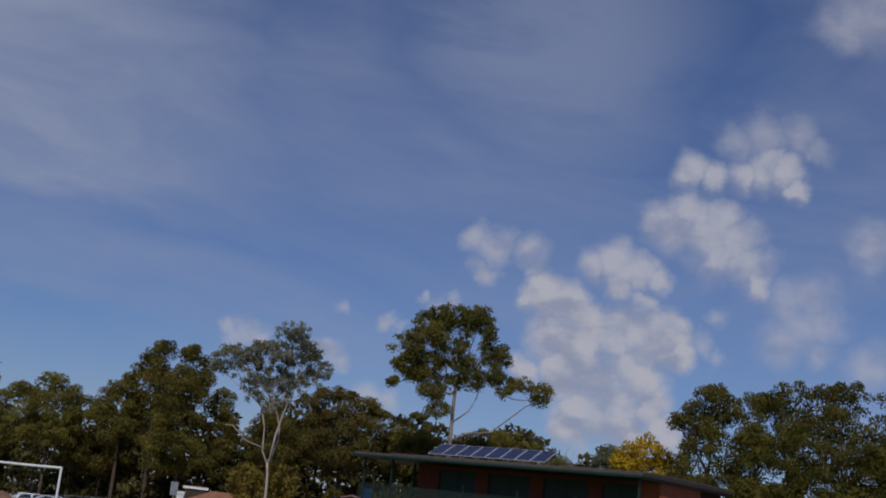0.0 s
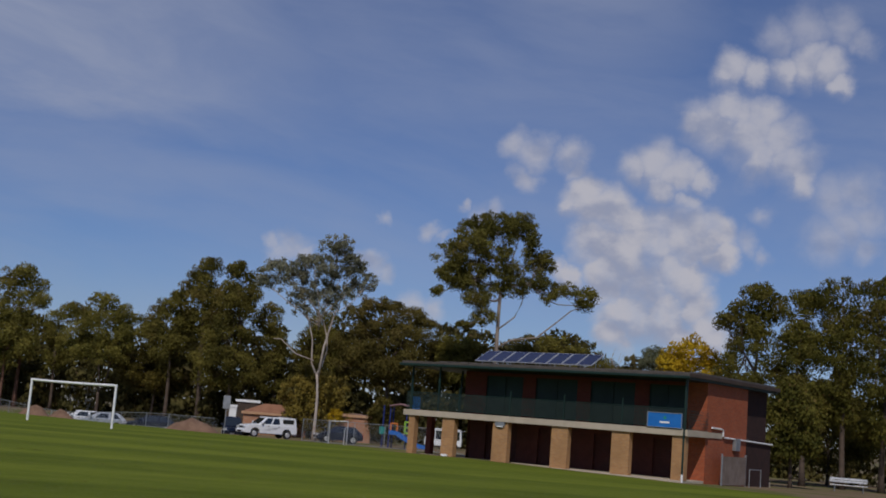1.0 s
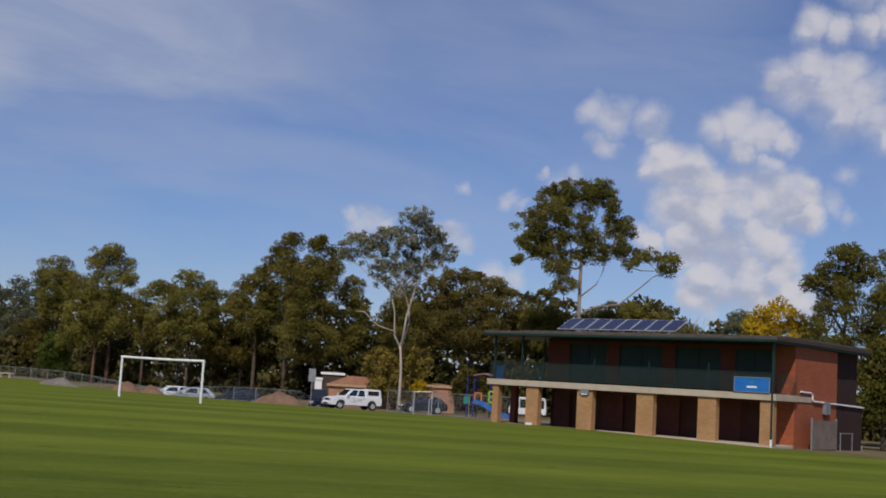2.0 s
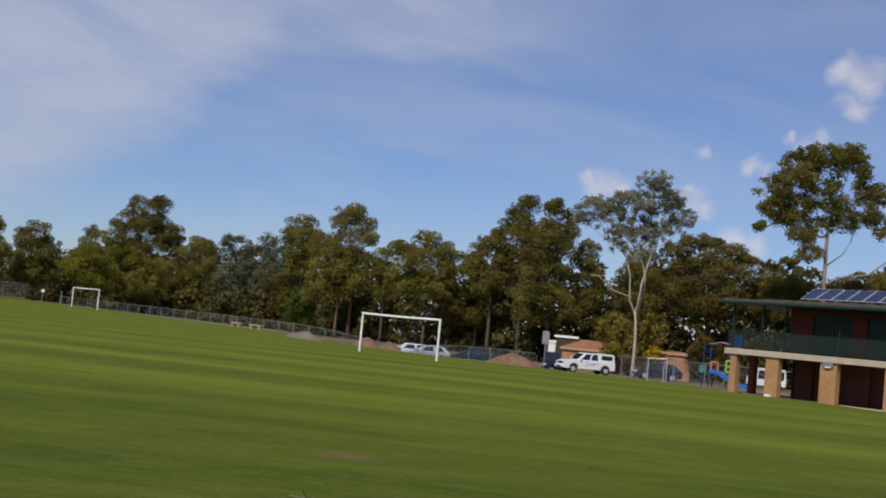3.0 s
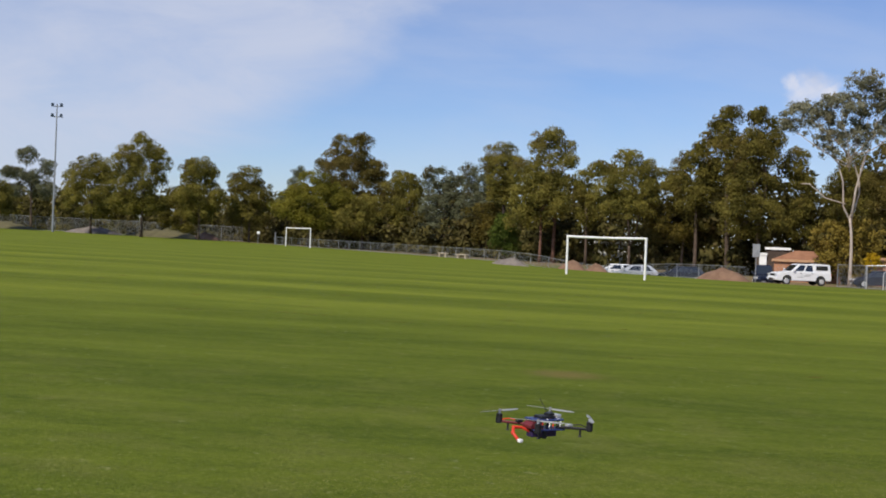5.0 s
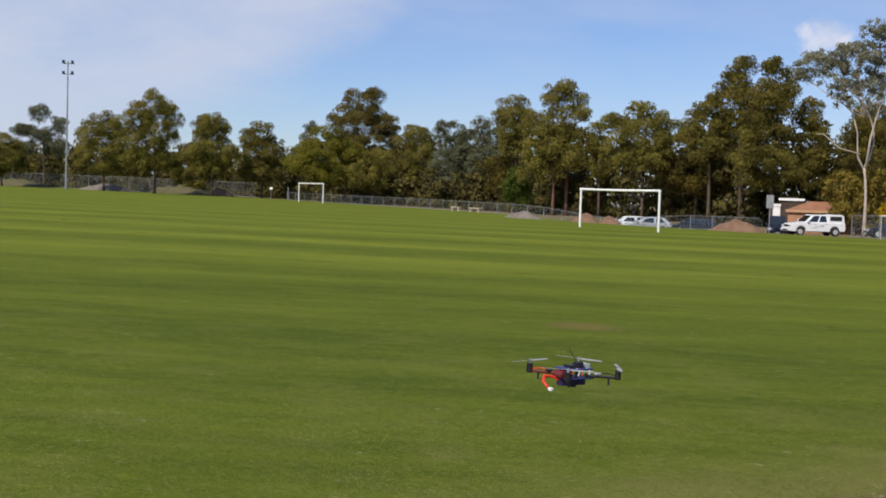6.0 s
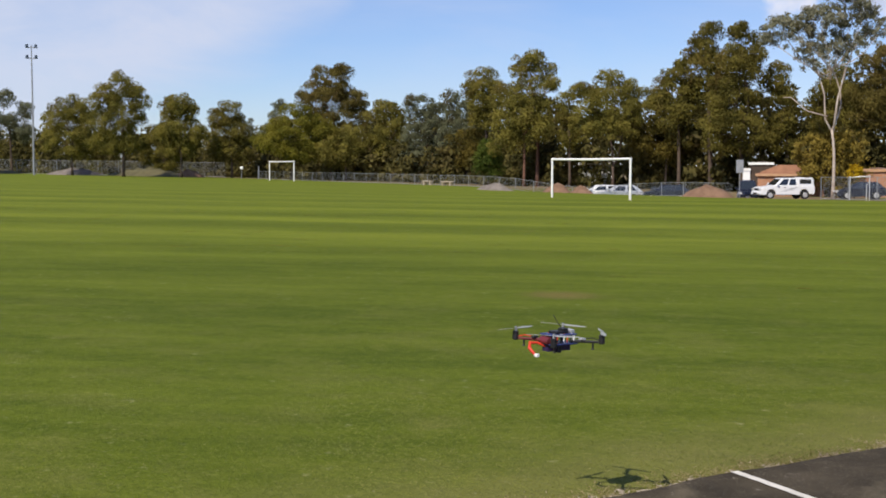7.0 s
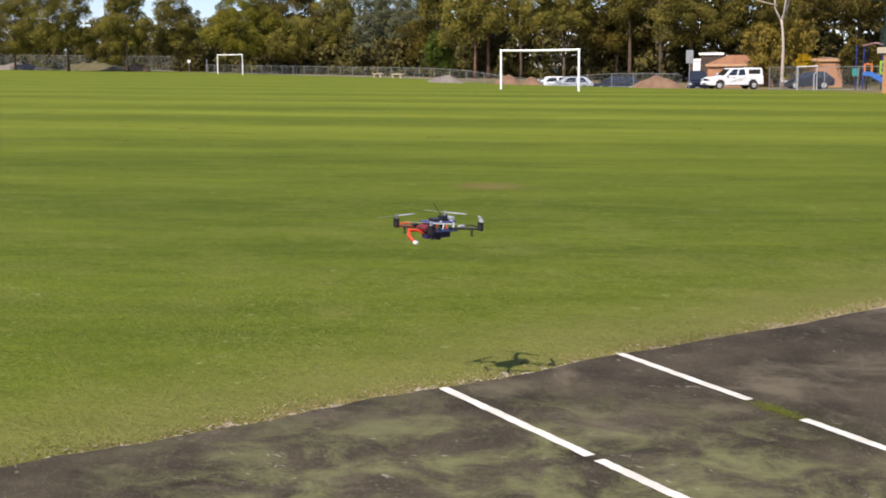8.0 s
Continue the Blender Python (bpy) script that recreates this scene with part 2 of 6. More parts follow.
    grass = n.mix(n.math("MULTIPLY", n.math("MULTIPLY", n.ramp(speck, 0.46, 0.34), 0.6), near), grass, (0.05, 0.075, 0.012))
    # worn circle of bare soil
    spot = n.vec("DISTANCE", n.vec("MULTIPLY", pos, (1.0, 1.0, 0.0)), (-5.3, 15.0, 0.0), out=1)
    grass = n.mix(n.math("MULTIPLY", n.ramp(n.math("ADD", spot, n.math("MULTIPLY", fine, 0.8)), 1.15, 0.5), 0.5), grass, (0.2, 0.13, 0.06))
    # dry margin along the court
    edge = n.vec("DOT_PRODUCT", n.vec("SUBTRACT", pos, (-1.99, 5.28, 0.0)), (-0.857, 0.515, 0.0), out=1)
    dry = n.math("MULTIPLY", n.ramp(n.math("ADD", edge, n.math("MULTIPLY", n.noise(2.2, 6, 0.7, pos), 1.1)), 2.0, 0.4), 0.42)
    grass = n.mix(dry, grass, (0.24, 0.205, 0.085))
    # bare and weedy earth beyond the fence and beside the clubhouse
    beyond = n.vec("DOT_PRODUCT", n.vec("SUBTRACT", pos, (FENCE_B.x, FENCE_B.y, 0.0)), (fence_n.x, fence_n.y, 0.0), out=1)
    rag = n.math("MULTIPLY", n.noise(0.25, 5, 0.6, pos), 5.0)
    side = n.vec("DOT_PRODUCT", n.vec("SUBTRACT", pos, (11.75, 65.86, 0.0)), (0.816, -0.578, 0.0), out=1)
    deep = n.vec("DOT_PRODUCT", n.vec("SUBTRACT", pos, (11.75, 65.86, 0.0)), (0.578, 0.816, 0.0), out=1)
    yard = n.math("MULTIPLY", n.ramp(n.math("ADD", side, rag), 1.0, 4.0), n.ramp(n.math("ADD", deep, rag), 1.0, 4.5))
    apron = n.math("MULTIPLY", n.ramp(side, -22.0, -20.0), n.ramp(deep, -1.2, -0.7))
    out = n.math("MAXIMUM", n.ramp(n.math("ADD", beyond, rag), 2.5, 5.0), n.math("MAXIMUM", yard, apron))
    weed = n.ramp(n.noise(0.13, 5, 0.6, pos), 0.46, 0.6)
    earth = n.mix(n.noise(1.1, 6, 0.65, pos), (0.12, 0.085, 0.05), (0.27, 0.2, 0.13))
    earth = n.mix(n.math("MULTIPLY", weed, 0.8), earth, (0.10, 0.12, 0.03))
    col = n.mix(out, grass, earth)
    p = n.add("ShaderNodeBsdfPrincipled", {"Base Color": col, "Roughness": 0.95, "Specular IOR Level": 0.06})
    n.put(p.inputs["Normal"], n.add("ShaderNodeBump", {"Height": n.noise(24.0, 5, 0.7, pos), "Strength": 0.6, "Distance": 0.04}))
    n.t.links.new(p.outputs[0], n.add("ShaderNodeOutputMaterial").inputs[0])
    return m


def asphalt_material():
    m = bpy.data.materials.new("asphalt")
    m.use_nodes = True
    n = Nodes(m.node_tree)
    pos = n.add("ShaderNodeTexCoord").outputs["Object"]
    chips = n.noise(90.0, 3, 0.7, pos)
    base = n.mix(n.ramp(n.noise(1.6, 6, 0.65, pos), 0.3, 0.7), (0.026, 0.021, 0.013), (0.072, 0.058, 0.038))
    base = n.mix(n.math("MULTIPLY", n.ramp(chips, 0.54, 0.72), 0.6), base, (0.17, 0.15, 0.12))
    base = n.mix(n.math("MULTIPLY", n.ramp(n.noise(34.0, 5, 0.75, pos), 0.60, 0.72), 0.55), base, (0.28, 0.25, 0.19))
    # pale dust and moss in swirls
    sw = n.noise(1.15, 8, 0.68, pos, 0.35)
    base = n.mix(n.math("MULTIPLY", n.ramp(sw, 0.5, 0.66), 0.55), base, (0.17, 0.142, 0.095))
    near = n.vec("DISTANCE", n.vec("MULTIPLY", pos, (1.0, 1.0, 0.0)), (-0.9, 3.55, 0.0), out=1)
    moss = n.math("MULTIPLY", n.ramp(n.noise(2.9, 9, 0.74, pos, 0.5), 0.42, 0.64), n.ramp(near, 2.3, 1.0))
    base = n.mix(n.math("MULTIPLY", moss, 0.7), base, n.mix(n.noise(14.0, 5, 0.7, pos), (0.098, 0.108, 0.034), (0.25, 0.25, 0.12)))
    # lighter flakes where the surface has worn through
    flake = n.math("MULTIPLY", n.ramp(n.noise(13.0, 3, 0.6, n.vec("MULTIPLY", pos, (1.0, 1.6, 1.0)), 0.6), 0.655, 0.69), n.ramp(n.noise(0.9, 4, 0.6, pos), 0.42, 0.62))
    base = n.mix(n.math("MULTIPLY", flake, 0.6), base, (0.33, 0.30, 0.24))
    p = n.add("ShaderNodeBsdfPrincipled", {"Base Color": base, "Roughness": 0.9, "Specular IOR Level": 0.12})
    n.put(p.inputs["Normal"], n.add("ShaderNodeBump", {"Height": chips, "Strength": 0.6, "Distance": 0.008}))
    n.t.links.new(p.outputs[0], n.add("ShaderNodeOutputMaterial").inputs[0])
    return m


TURF, ASPHALT = turf_material(), asphalt_material()
LINE = surface("line_paint", (0.50, 0.47, 0.40), (0.76, 0.73, 0.66), 0.7, scale=5, fine=80)
WHITE = surface("white_paint", (0.74, 0.74, 0.72), (0.86, 0.86, 0.85), 0.45, scale=2, fine=30, bump=0.05)
RED_BRICK = brickwork("red_brick", (0.42, 0.095, 0.030), (0.31, 0.066, 0.021), (0.25, 0.12, 0.07), (-0.238, 1.394, 0.0))
# darker copy of the red brick, with the verandah's shade in its colour
SHADED_BRICK = brickwork("shaded_brick", (0.20, 0.034, 0.02), (0.15, 0.026, 0.016), (0.13, 0.06, 0.04), (-0.238, 1.394, 0.0))
TAN_BRICK = brickwork("tan_brick", (0.47, 0.25, 0.095), (0.37, 0.185, 0.07), (0.38, 0.26, 0.16), (-0.238, 1.394, 0.0))
ORANGE_BRICK = brickwork("orange_brick", (0.44, 0.2, 0.10), (0.38, 0.16, 0.08), (0.35, 0.28, 0.22))
CONCRETE = surface("concrete", (0.41, 0.34, 0.25), (0.52, 0.44, 0.34), 0.85, scale=1.5, fine=25)
GREEN = surface("green_paint", (0.007, 0.022, 0.017), (0.013, 0.034, 0.027), 0.5, scale=2, fine=20, bump=0.05)
MAROON = surface("maroon_paint", (0.075, 0.02, 0.014), (0.12, 0.032, 0.022), 0.7, scale=2, fine=20)
DARK_RED = surface("dark_red_door", (0.05, 0.012, 0.009), (0.085, 0.02, 0.015), 0.6, scale=2, fine=20)
ROOFING = surface("roof_sheet", (0.075, 0.062, 0.05), (0.125, 0.105, 0.085), 0.6, 0.2, scale=1.2, fine=14)
STEEL = surface("galvanised_steel", (0.24, 0.25, 0.26), (0.36, 0.37, 0.38), 0.5, 0.5, scale=3, fine=40, bump=0.1)
ALU = surface("aluminium", (0.60, 0.60, 0.60), (0.72, 0.72, 0.72), 0.4, 0.6, scale=3, fine=40, bump=0.05)
MESH_DARK = surface("dark_mesh", (0.018, 0.03, 0.025), (0.03, 0.045, 0.036), 0.6, scale=2, fine=20)
BLUE = surface("blue_board", (0.012, 0.13, 0.44), (0.02, 0.17, 0.52), 0.5, scale=2, fine=20, bump=0.03)
SLIDE_BLUE = surface("blue_plastic", (0.015, 0.11, 0.42), (0.02, 0.14, 0.48), 0.4, scale=2, fine=20, bump=0.03)
POST_BLUE = surface("blue_post_paint", (0.014, 0.024, 0.13), (0.02, 0.034, 0.17), 0.5, scale=2, fine=20, bump=0.03)
ORANGE = surface("orange_plastic", (0.55, 0.16, 0.03), (0.62, 0.2, 0.04), 0.5, scale=2, fine=20, bump=0.03)
LIME = surface("lime_plastic", (0.22, 0.42, 0.03), (0.28, 0.5, 0.05), 0.5, scale=2, fine=20, bump=0.03)
TEAL = surface("teal_plastic", (0.02, 0.22, 0.2), (0.03, 0.28, 0.25), 0.5, scale=2, fine=20, bump=0.03)
PURPLE_ROOF = surface("mauve_shade_roof", (0.22, 0.12, 0.13), (0.30, 0.17, 0.17), 0.7, scale=2, fine=20)
# rear of the end wall: maroon, with a tree's deep shade put into the colour
SHADED_WALL = surface("shaded_wall", (0.022, 0.010, 0.008), (0.045, 0.018, 0.014), 0.9, scale=2, fine=20)
GATE = surface("weathered_sheet", (0.13, 0.10, 0.085), (0.22, 0.175, 0.15), 0.8, scale=2, fine=20)
TIMBER = surface("dark_timber", (0.045, 0.03, 0.022), (0.08, 0.055, 0.04), 0.8, scale=2, fine=20)
BARK = surface("brown_bark", (0.05, 0.035, 0.026), (0.12, 0.085, 0.06), 0.9, scale=1.5, fine=9, bump=0.6, depth=0.04)
RED_BARK = surface("red_bark", (0.09, 0.045, 0.03), (0.19, 0.10, 0.065), 0.9, scale=1.5, fine=9, bump=0.6, depth=0.04)
PALE_BARK = surface("pale_bark", (0.30, 0.22, 0.165), (0.56, 0.49, 0.42), 0.75, scale=1.2, fine=8, bump=0.3, depth=0.03)
GUM_BARK = surface("grey_gum_bark", (0.17, 0.13, 0.10), (0.34, 0.28, 0.23), 0.8, scale=1.2, fine=8, bump=0.3, depth=0.03)
LEAF_OLIVE = foliage("olive_leaves", (0.078, 0.075, 0.015), (0.267, 0.231, 0.049))
LEAF_DARK = foliage("dark_leaves", (0.061, 0.057, 0.012), (0.213, 0.182, 0.039))
LEAF_DEEP = foliage("deep_green_leaves", (0.039, 0.037, 0.008), (0.156, 0.120, 0.023), (0.13, 0.085, 0.04))
LEAF_WOOD = foliage("wood_leaves", (0.052, 0.055, 0.010), (0.172, 0.152, 0.028))
LEAF_FRESH = foliage("fresh_leaves", (0.039, 0.062, 0.009), (0.104, 0.137, 0.022), (0.16, 0.18, 0.04))
LEAF_GUM = foliage("gum_leaves", (0.069, 0.068, 0.014), (0.225, 0.199, 0.043))
LEAF_SCRUB = foliage("scrub_leaves", (0.043, 0.042, 0.013), (0.143, 0.121, 0.037), (0.12, 0.08, 0.04))
LEAF_GREY = foliage("grey_green_leaves", (0.080, 0.087, 0.048), (0.184, 0.193, 0.109))
LEAF_RUSSET = foliage("russet_leaves", (0.078, 0.063, 0.015), (0.198, 0.161, 0.042))
LEAF_BRIGHT = foliage("bright_leaves", (0.089, 0.090, 0.011), (0.244, 0.219, 0.031))
LEAF_PALE = foliage("pale_gum_leaves", (0.115, 0.115, 0.068), (0.32, 0.315, 0.215))
LEAF_YELLOW = foliage("yellow_blossom", (0.36, 0.22, 0.01), (0.55, 0.38, 0.02), (0.10, 0.11, 0.02))
LEAF_BRUSH = foliage("brush_leaves", (0.154, 0.117, 0.021), (0.343, 0.258, 0.053))
BLADE = foliage("grass_blades", (0.085, 0.115, 0.012), (0.205, 0.21, 0.045), (0.36, 0.32, 0.15))
LITTER = foliage("dead_leaves", (0.26, 0.20, 0.13), (0.55, 0.48, 0.38), (0.14, 0.09, 0.05))
STRAW = foliage("straw_blades", (0.15, 0.14, 0.045), (0.36, 0.29, 0.14), (0.60, 0.50, 0.36))
SOIL = surface("reddish_soil", (0.13, 0.074, 0.045), (0.25, 0.15, 0.095), 0.95, scale=1.2, fine=9, bump=0.8, depth=0.08)
GRAVEL = surface("grey_gravel", (0.12, 0.10, 0.085), (0.24, 0.21, 0.18), 0.95, scale=1.5, fine=10, bump=0.8, depth=0.08)
CAR_WHITE = surface("white_car_paint", (0.74, 0.75, 0.76), (0.80, 0.81, 0.82), 0.25, scale=1, fine=8, bump=0.0, spec=0.6)
CAR_SILVER = surface("silver_car_paint", (0.42, 0.44, 0.47), (0.50, 0.52, 0.55), 0.3, 0.4, scale=1, fine=8, bump=0.0, spec=0.6)
CAR_NAVY = surface("navy_car_paint", (0.012, 0.016, 0.03), (0.02, 0.026, 0.045), 0.25, scale=1, fine=8, bump=0.0, spec=0.6)
RUBBER = surface("rubber", (0.012, 0.012, 0.012), (0.03, 0.03, 0.03), 0.8, scale=6, fine=40)
BLACK = surface("black_plastic", (0.008, 0.008, 0.009), (0.02, 0.02, 0.022), 0.5, scale=8, fine=60, bump=0.05)
PANE = glass("dark_glass", (0.015, 0.02, 0.025))
LAMP_GLASS = glass("lamp_glass", (0.55, 0.55, 0.55), 0.1)
RED_LAMP = glass("red_lamp", (0.4, 0.02, 0.02), 0.15)
CELL = glass("solar_cell", (0.012, 0.014, 0.05), 0.2)


# ---- building helpers ----
def part(name, bm, material, parent, label=""):
    me = bpy.data.meshes.new(name)
    bm.normal_update()
    bm.to_mesh(me)
    bm.free()
    me.materials.append(material)
    ob = new(name, me)
    ob.parent = parent
    if label:
        ob["label"] = label
    return ob


def mesh_part(name, verts, faces, material, parent, label=""):
    me = bpy.data.meshes.new(name)
    me.from_pydata(verts, [], faces)
    me.materials.append(material)
    ob = new(name, me)
    ob.parent = parent
    if label:
        ob["label"] = label
    return ob


def thing(name, m, label, category, group="", kind=""):
    ob = new(name)
    ob.matrix_world = m
    ob.empty_display_size = 0.2
    return tagged(ob, label, category, group, kind)


def box(x0, y0, z0, x1, y1, z1, bevel=0.0, bm=None):
    bm = bm or bmesh.new()
    r = bmesh.ops.create_cube(bm, size=1.0, matrix=Matrix.Translation(((x0 + x1) / 2, (y0 + y1) / 2, (z0 + z1) / 2)) @ Matrix.Diagonal((abs(x1 - x0), abs(y1 - y0), abs(z1 - z0), 1)))
    if bevel:
        edges = list({e for v in r["verts"] for e in v.link_edges})
        bmesh.ops.bevel(bm, geom=edges, offset=bevel, segments=2, affect="EDGES", profile=0.6)
    return bm


def tube(points, radii, n=8, bm=None, cap=True):
    """A round tube through points with a radius at each."""
    bm = bm or bmesh.new()
    pts = [Vector(p) for p in points]
    rings = []
    for i, p in enumerate(pts):
        d = (pts[min(i + 1, len(pts) - 1)] - pts[max(i - 1, 0)]).normalized()
        side = d.cross(Vector((0.31, 0.17, 0.93)) if abs(d.z) < 0.9 else Vector((1, 0.1, 0))).normalized()
        up = d.cross(side)
        rings.append([bm.verts.new(p + (side * math.cos(2 * math.pi * k / n) + up * math.sin(2 * math.pi * k / n)) * radii[i]) for k in range(n)])
    for a, b in zip(rings, rings[1:]):
        for k in range(n):
            bm.faces.new((a[k], a[(k + 1) % n], b[(k + 1) % n], b[k]))
    if cap:
        bm.faces.new(rings[0][::-1])
        bm.faces.new(rings[-1])
    bmesh.ops.recalc_face_normals(bm, faces=bm.faces)
    return bm


def prism(outline, y0, y1, bevel=0.0, bm=None):
    """An outline in x and z, drawn out from y0 to y1."""
    bm = bm or bmesh.new()
    a = [bm.verts.new((x, y0, z)) for x, z in outline]
    b = [bm.verts.new((x, y1, z)) for x, z in outline]
    bm.faces.new(a)
    bm.faces.new(b[::-1])
    for i in range(len(a)):
        j = (i + 1) % len(a)
        bm.faces.new((a[j], a[i], b[i], b[j]))
    bmesh.ops.recalc_face_normals(bm, faces=bm.faces)
    if bevel:
        bmesh.ops.bevel(bm, geom=list(bm.edges), offset=bevel, segments=2, affect="EDGES", profile=0.6, clamp_overlap=True)
    return bm


def ground(x, y):
    """Height of the ground: a gentle fall towards the clubhouse, a rise to the far side."""
    r = math.hypot(x, y)
    k = min(1.0, 230.0 / max(r, 1.0))
    z = (-0.012 * x - 0.0088 * y) * k
    z += 0.17 * math.exp(-((x - 2) ** 2 + (y - 74) ** 2) / 260.0)
    z -= 1.05 * math.exp(-((x + 31) ** 2 / 120.0 + (y - 110) ** 2 / 34.0))
    z -= 0.22 * math.exp(-((x + 16) ** 2 + (y - 107) ** 2) / 300.0)
    return z


# ---- ground, court and lines ----
def make_ground():
    near = list(np.arange(-260, 141, 5.0))
    xs = [-4500, -2000, -900, -500, -350] + near + [200, 350, 500, 900, 2000, 4500]
    ys = [-4500, -2000, -900, -500, -300, -200, -120, -80] + list(np.arange(-40, 241, 5.0)) + [300, 400, 600, 1000, 2000, 4500]
    verts = [(x, y, ground(x, y)) for y in ys for x in xs]
    w = len(xs)
    faces = [(j * w + i, j * w + i + 1, (j + 1) * w + i + 1, (j + 1) * w + i) for j in range(len(ys) - 1) for i in range(w - 1)]
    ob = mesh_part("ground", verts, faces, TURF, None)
    tagged(ob, "mown green sports turf with faint stripes and bare earth margins", "ground", kind="structure")


make_ground()
COURT_O, COURT_T, COURT_N = Vector((-1.955, 5.19)), Vector((0.525, 0.851)), Vector((0.851, -0.525))


def court_point(s, d, lift):
    p = COURT_O + COURT_T * s + COURT_N * d
    return (p.x, p.y, ground(p.x, p.y) + lift)


def make_court():
    rng = random.Random(4)
    steps = [i * 0.12 - 9.0 for i in range(150)]
    rows = [[court_point(s, 0.05 * noise.noise(Vector((s * 1.3, 0, 0))) + 0.03 * noise.noise(Vector((s * 6, 3, 0))) + 0.010 * s * s * 0.18, 0.018) for s in steps]]
    for d in (0.5, 2.0, 5.0, 9.0, 16.0):
        rows.append([court_point(s, d, 0.02) for s in steps])
    lower = [court_point(s, 0.0 + rng.uniform(-0.01, 0.01), -0.08) for s in steps]
    verts, faces, w = [p for r in rows for p in r] + lower, [], len(steps)
    for j in range(len(rows) - 1):
        faces += [(j * w + i, (j + 1) * w + i, (j + 1) * w + i + 1, j * w + i + 1) for i in range(w - 1)]
    b = len(rows) * w
    faces += [(b + i, i, i + 1, b + i + 1) for i in range(w - 1)]
    ob = mesh_part("pavement", verts, faces, ASPHALT, None)
    tagged(ob, "dark worn asphalt court with moss and dusty stains", "pavement", kind="structure")


make_court()


def court_line(p, q, width, gap=None):
    rng = random.Random(int(p[0] * 100))
    a, b = Vector(p), Vector(q)
    d = (b - a).normalized()
    nrm = Vector((-d.y, d.x))
    n = int((b - a).length / 0.03)
    bm = bmesh.new()
    prev = None
    for i in range(n + 1):
        c = a + d * (b - a).length * i / n
        s = (c - a).length
        if gap and gap[0] < s < gap[1]:
            prev = None
            continue
        l, r = (c + nrm * (width / 2 + rng.uniform(-0.003, 0.003)), c - nrm * (width / 2 + rng.uniform(-0.003, 0.003)))
        cur = [bm.verts.new((l.x, l.y, ground(l.x, l.y) + 0.0245)), bm.verts.new((r.x, r.y, ground(r.x, r.y) + 0.0245))]
        if prev:
            bm.faces.new((prev[0], prev[1], cur[1], cur[0]))
        prev = cur
    ob = part("trim", bm, LINE, None)
    tagged(ob, "worn white painted line on the asphalt court", "court line", "court lines", "structure")


court_line((-1.94, 5.175), (1.5, 2.53), 0.055, (1.22, 1.245))
court_line((-1.315, 6.25), (2.6, 2.98), 0.055, (1.06, 1.40))

# ---- trees ----
def spray_mesh(lobes, count, leaf, rng, droop=0.7, flat=0.4, cap=0.42, depth=0.22):
    """Leaf sprays strewn over the shells of lobes (centre, radii), facing outward."""
    area = np.array([r[0] * r[2] for _, r in lobes])
    pick = rng.choice(len(lobes), count, p=area / area.sum())
    c = np.array([l[0] for l in lobes])[pick]
    r = np.array([l[1] for l in lobes])[pick]
    d = rng.normal(size=(count, 3))
    d /= np.linalg.norm(d, axis=1)[:, None]
    d[:, 2] = np.where((d[:, 2] < -0.1) & (rng.uniform(size=count) < cap), -d[:, 2], d[:, 2])
    rad = (1 - rng.exponential(depth, count)).clip(0.1, 1.0) * rng.normal(1.0, 0.06, count)
    p = c + d * r * rad[:, None]
    ax = rng.normal(size=(count, 3)) * 0.75 + np.array([0, 0, -droop])
    ax /= np.linalg.norm(ax, axis=1)[:, None]
    sd = np.cross(ax, d + rng.normal(size=(count, 3)) * flat)
    sd /= np.linalg.norm(sd, axis=1)[:, None]
    ln = leaf * rng.uniform(0.6, 1.4, count)[:, None]
    wd = ln * rng.uniform(0.35, 0.6, count)[:, None]
    return np.stack([p - ax * ln * 0.5, p + sd * wd * 0.5, p + ax * ln * 0.5, p - sd * wd * 0.5], 1).reshape(-1, 3)


def leaf_part(name, verts, material, parent, label=""):
    k = len(verts) // 4
    me = bpy.data.meshes.new(name)
    me.vertices.add(len(verts))
    me.vertices.foreach_set("co", verts.astype(np.float32).ravel())
    me.loops.add(4 * k)
    me.loops.foreach_set("vertex_index", np.arange(4 * k, dtype=np.int32))
    me.polygons.add(k)
    me.polygons.foreach_set("loop_start", np.arange(0, 4 * k, 4, dtype=np.int32))
    me.update(calc_edges=True)
    me.materials.append(material)
    ob = new(name, me)
    ob.parent = parent
    if label:
        ob["label"] = label
    return ob


def limb(bm, a, b, r0, r1, rng, sag=0.12, n=6):
    a, b = np.array(a, float), np.array(b, float)
    k = 5
    ln = np.linalg.norm(b - a)
    off = rng.normal(size=3) * ln * sag * 0.5
    pts, rr = [], []
    for i in range(k + 1):
        f = i / k
        pts.append(a + (b - a) * f + off * math.sin(math.pi * f) + np.array([0, 0, -ln * sag * 0.4]) * math.sin(math.pi * f))
        rr.append(r0 + (r1 - r0) * f)
    tube(pts, rr, n, bm)


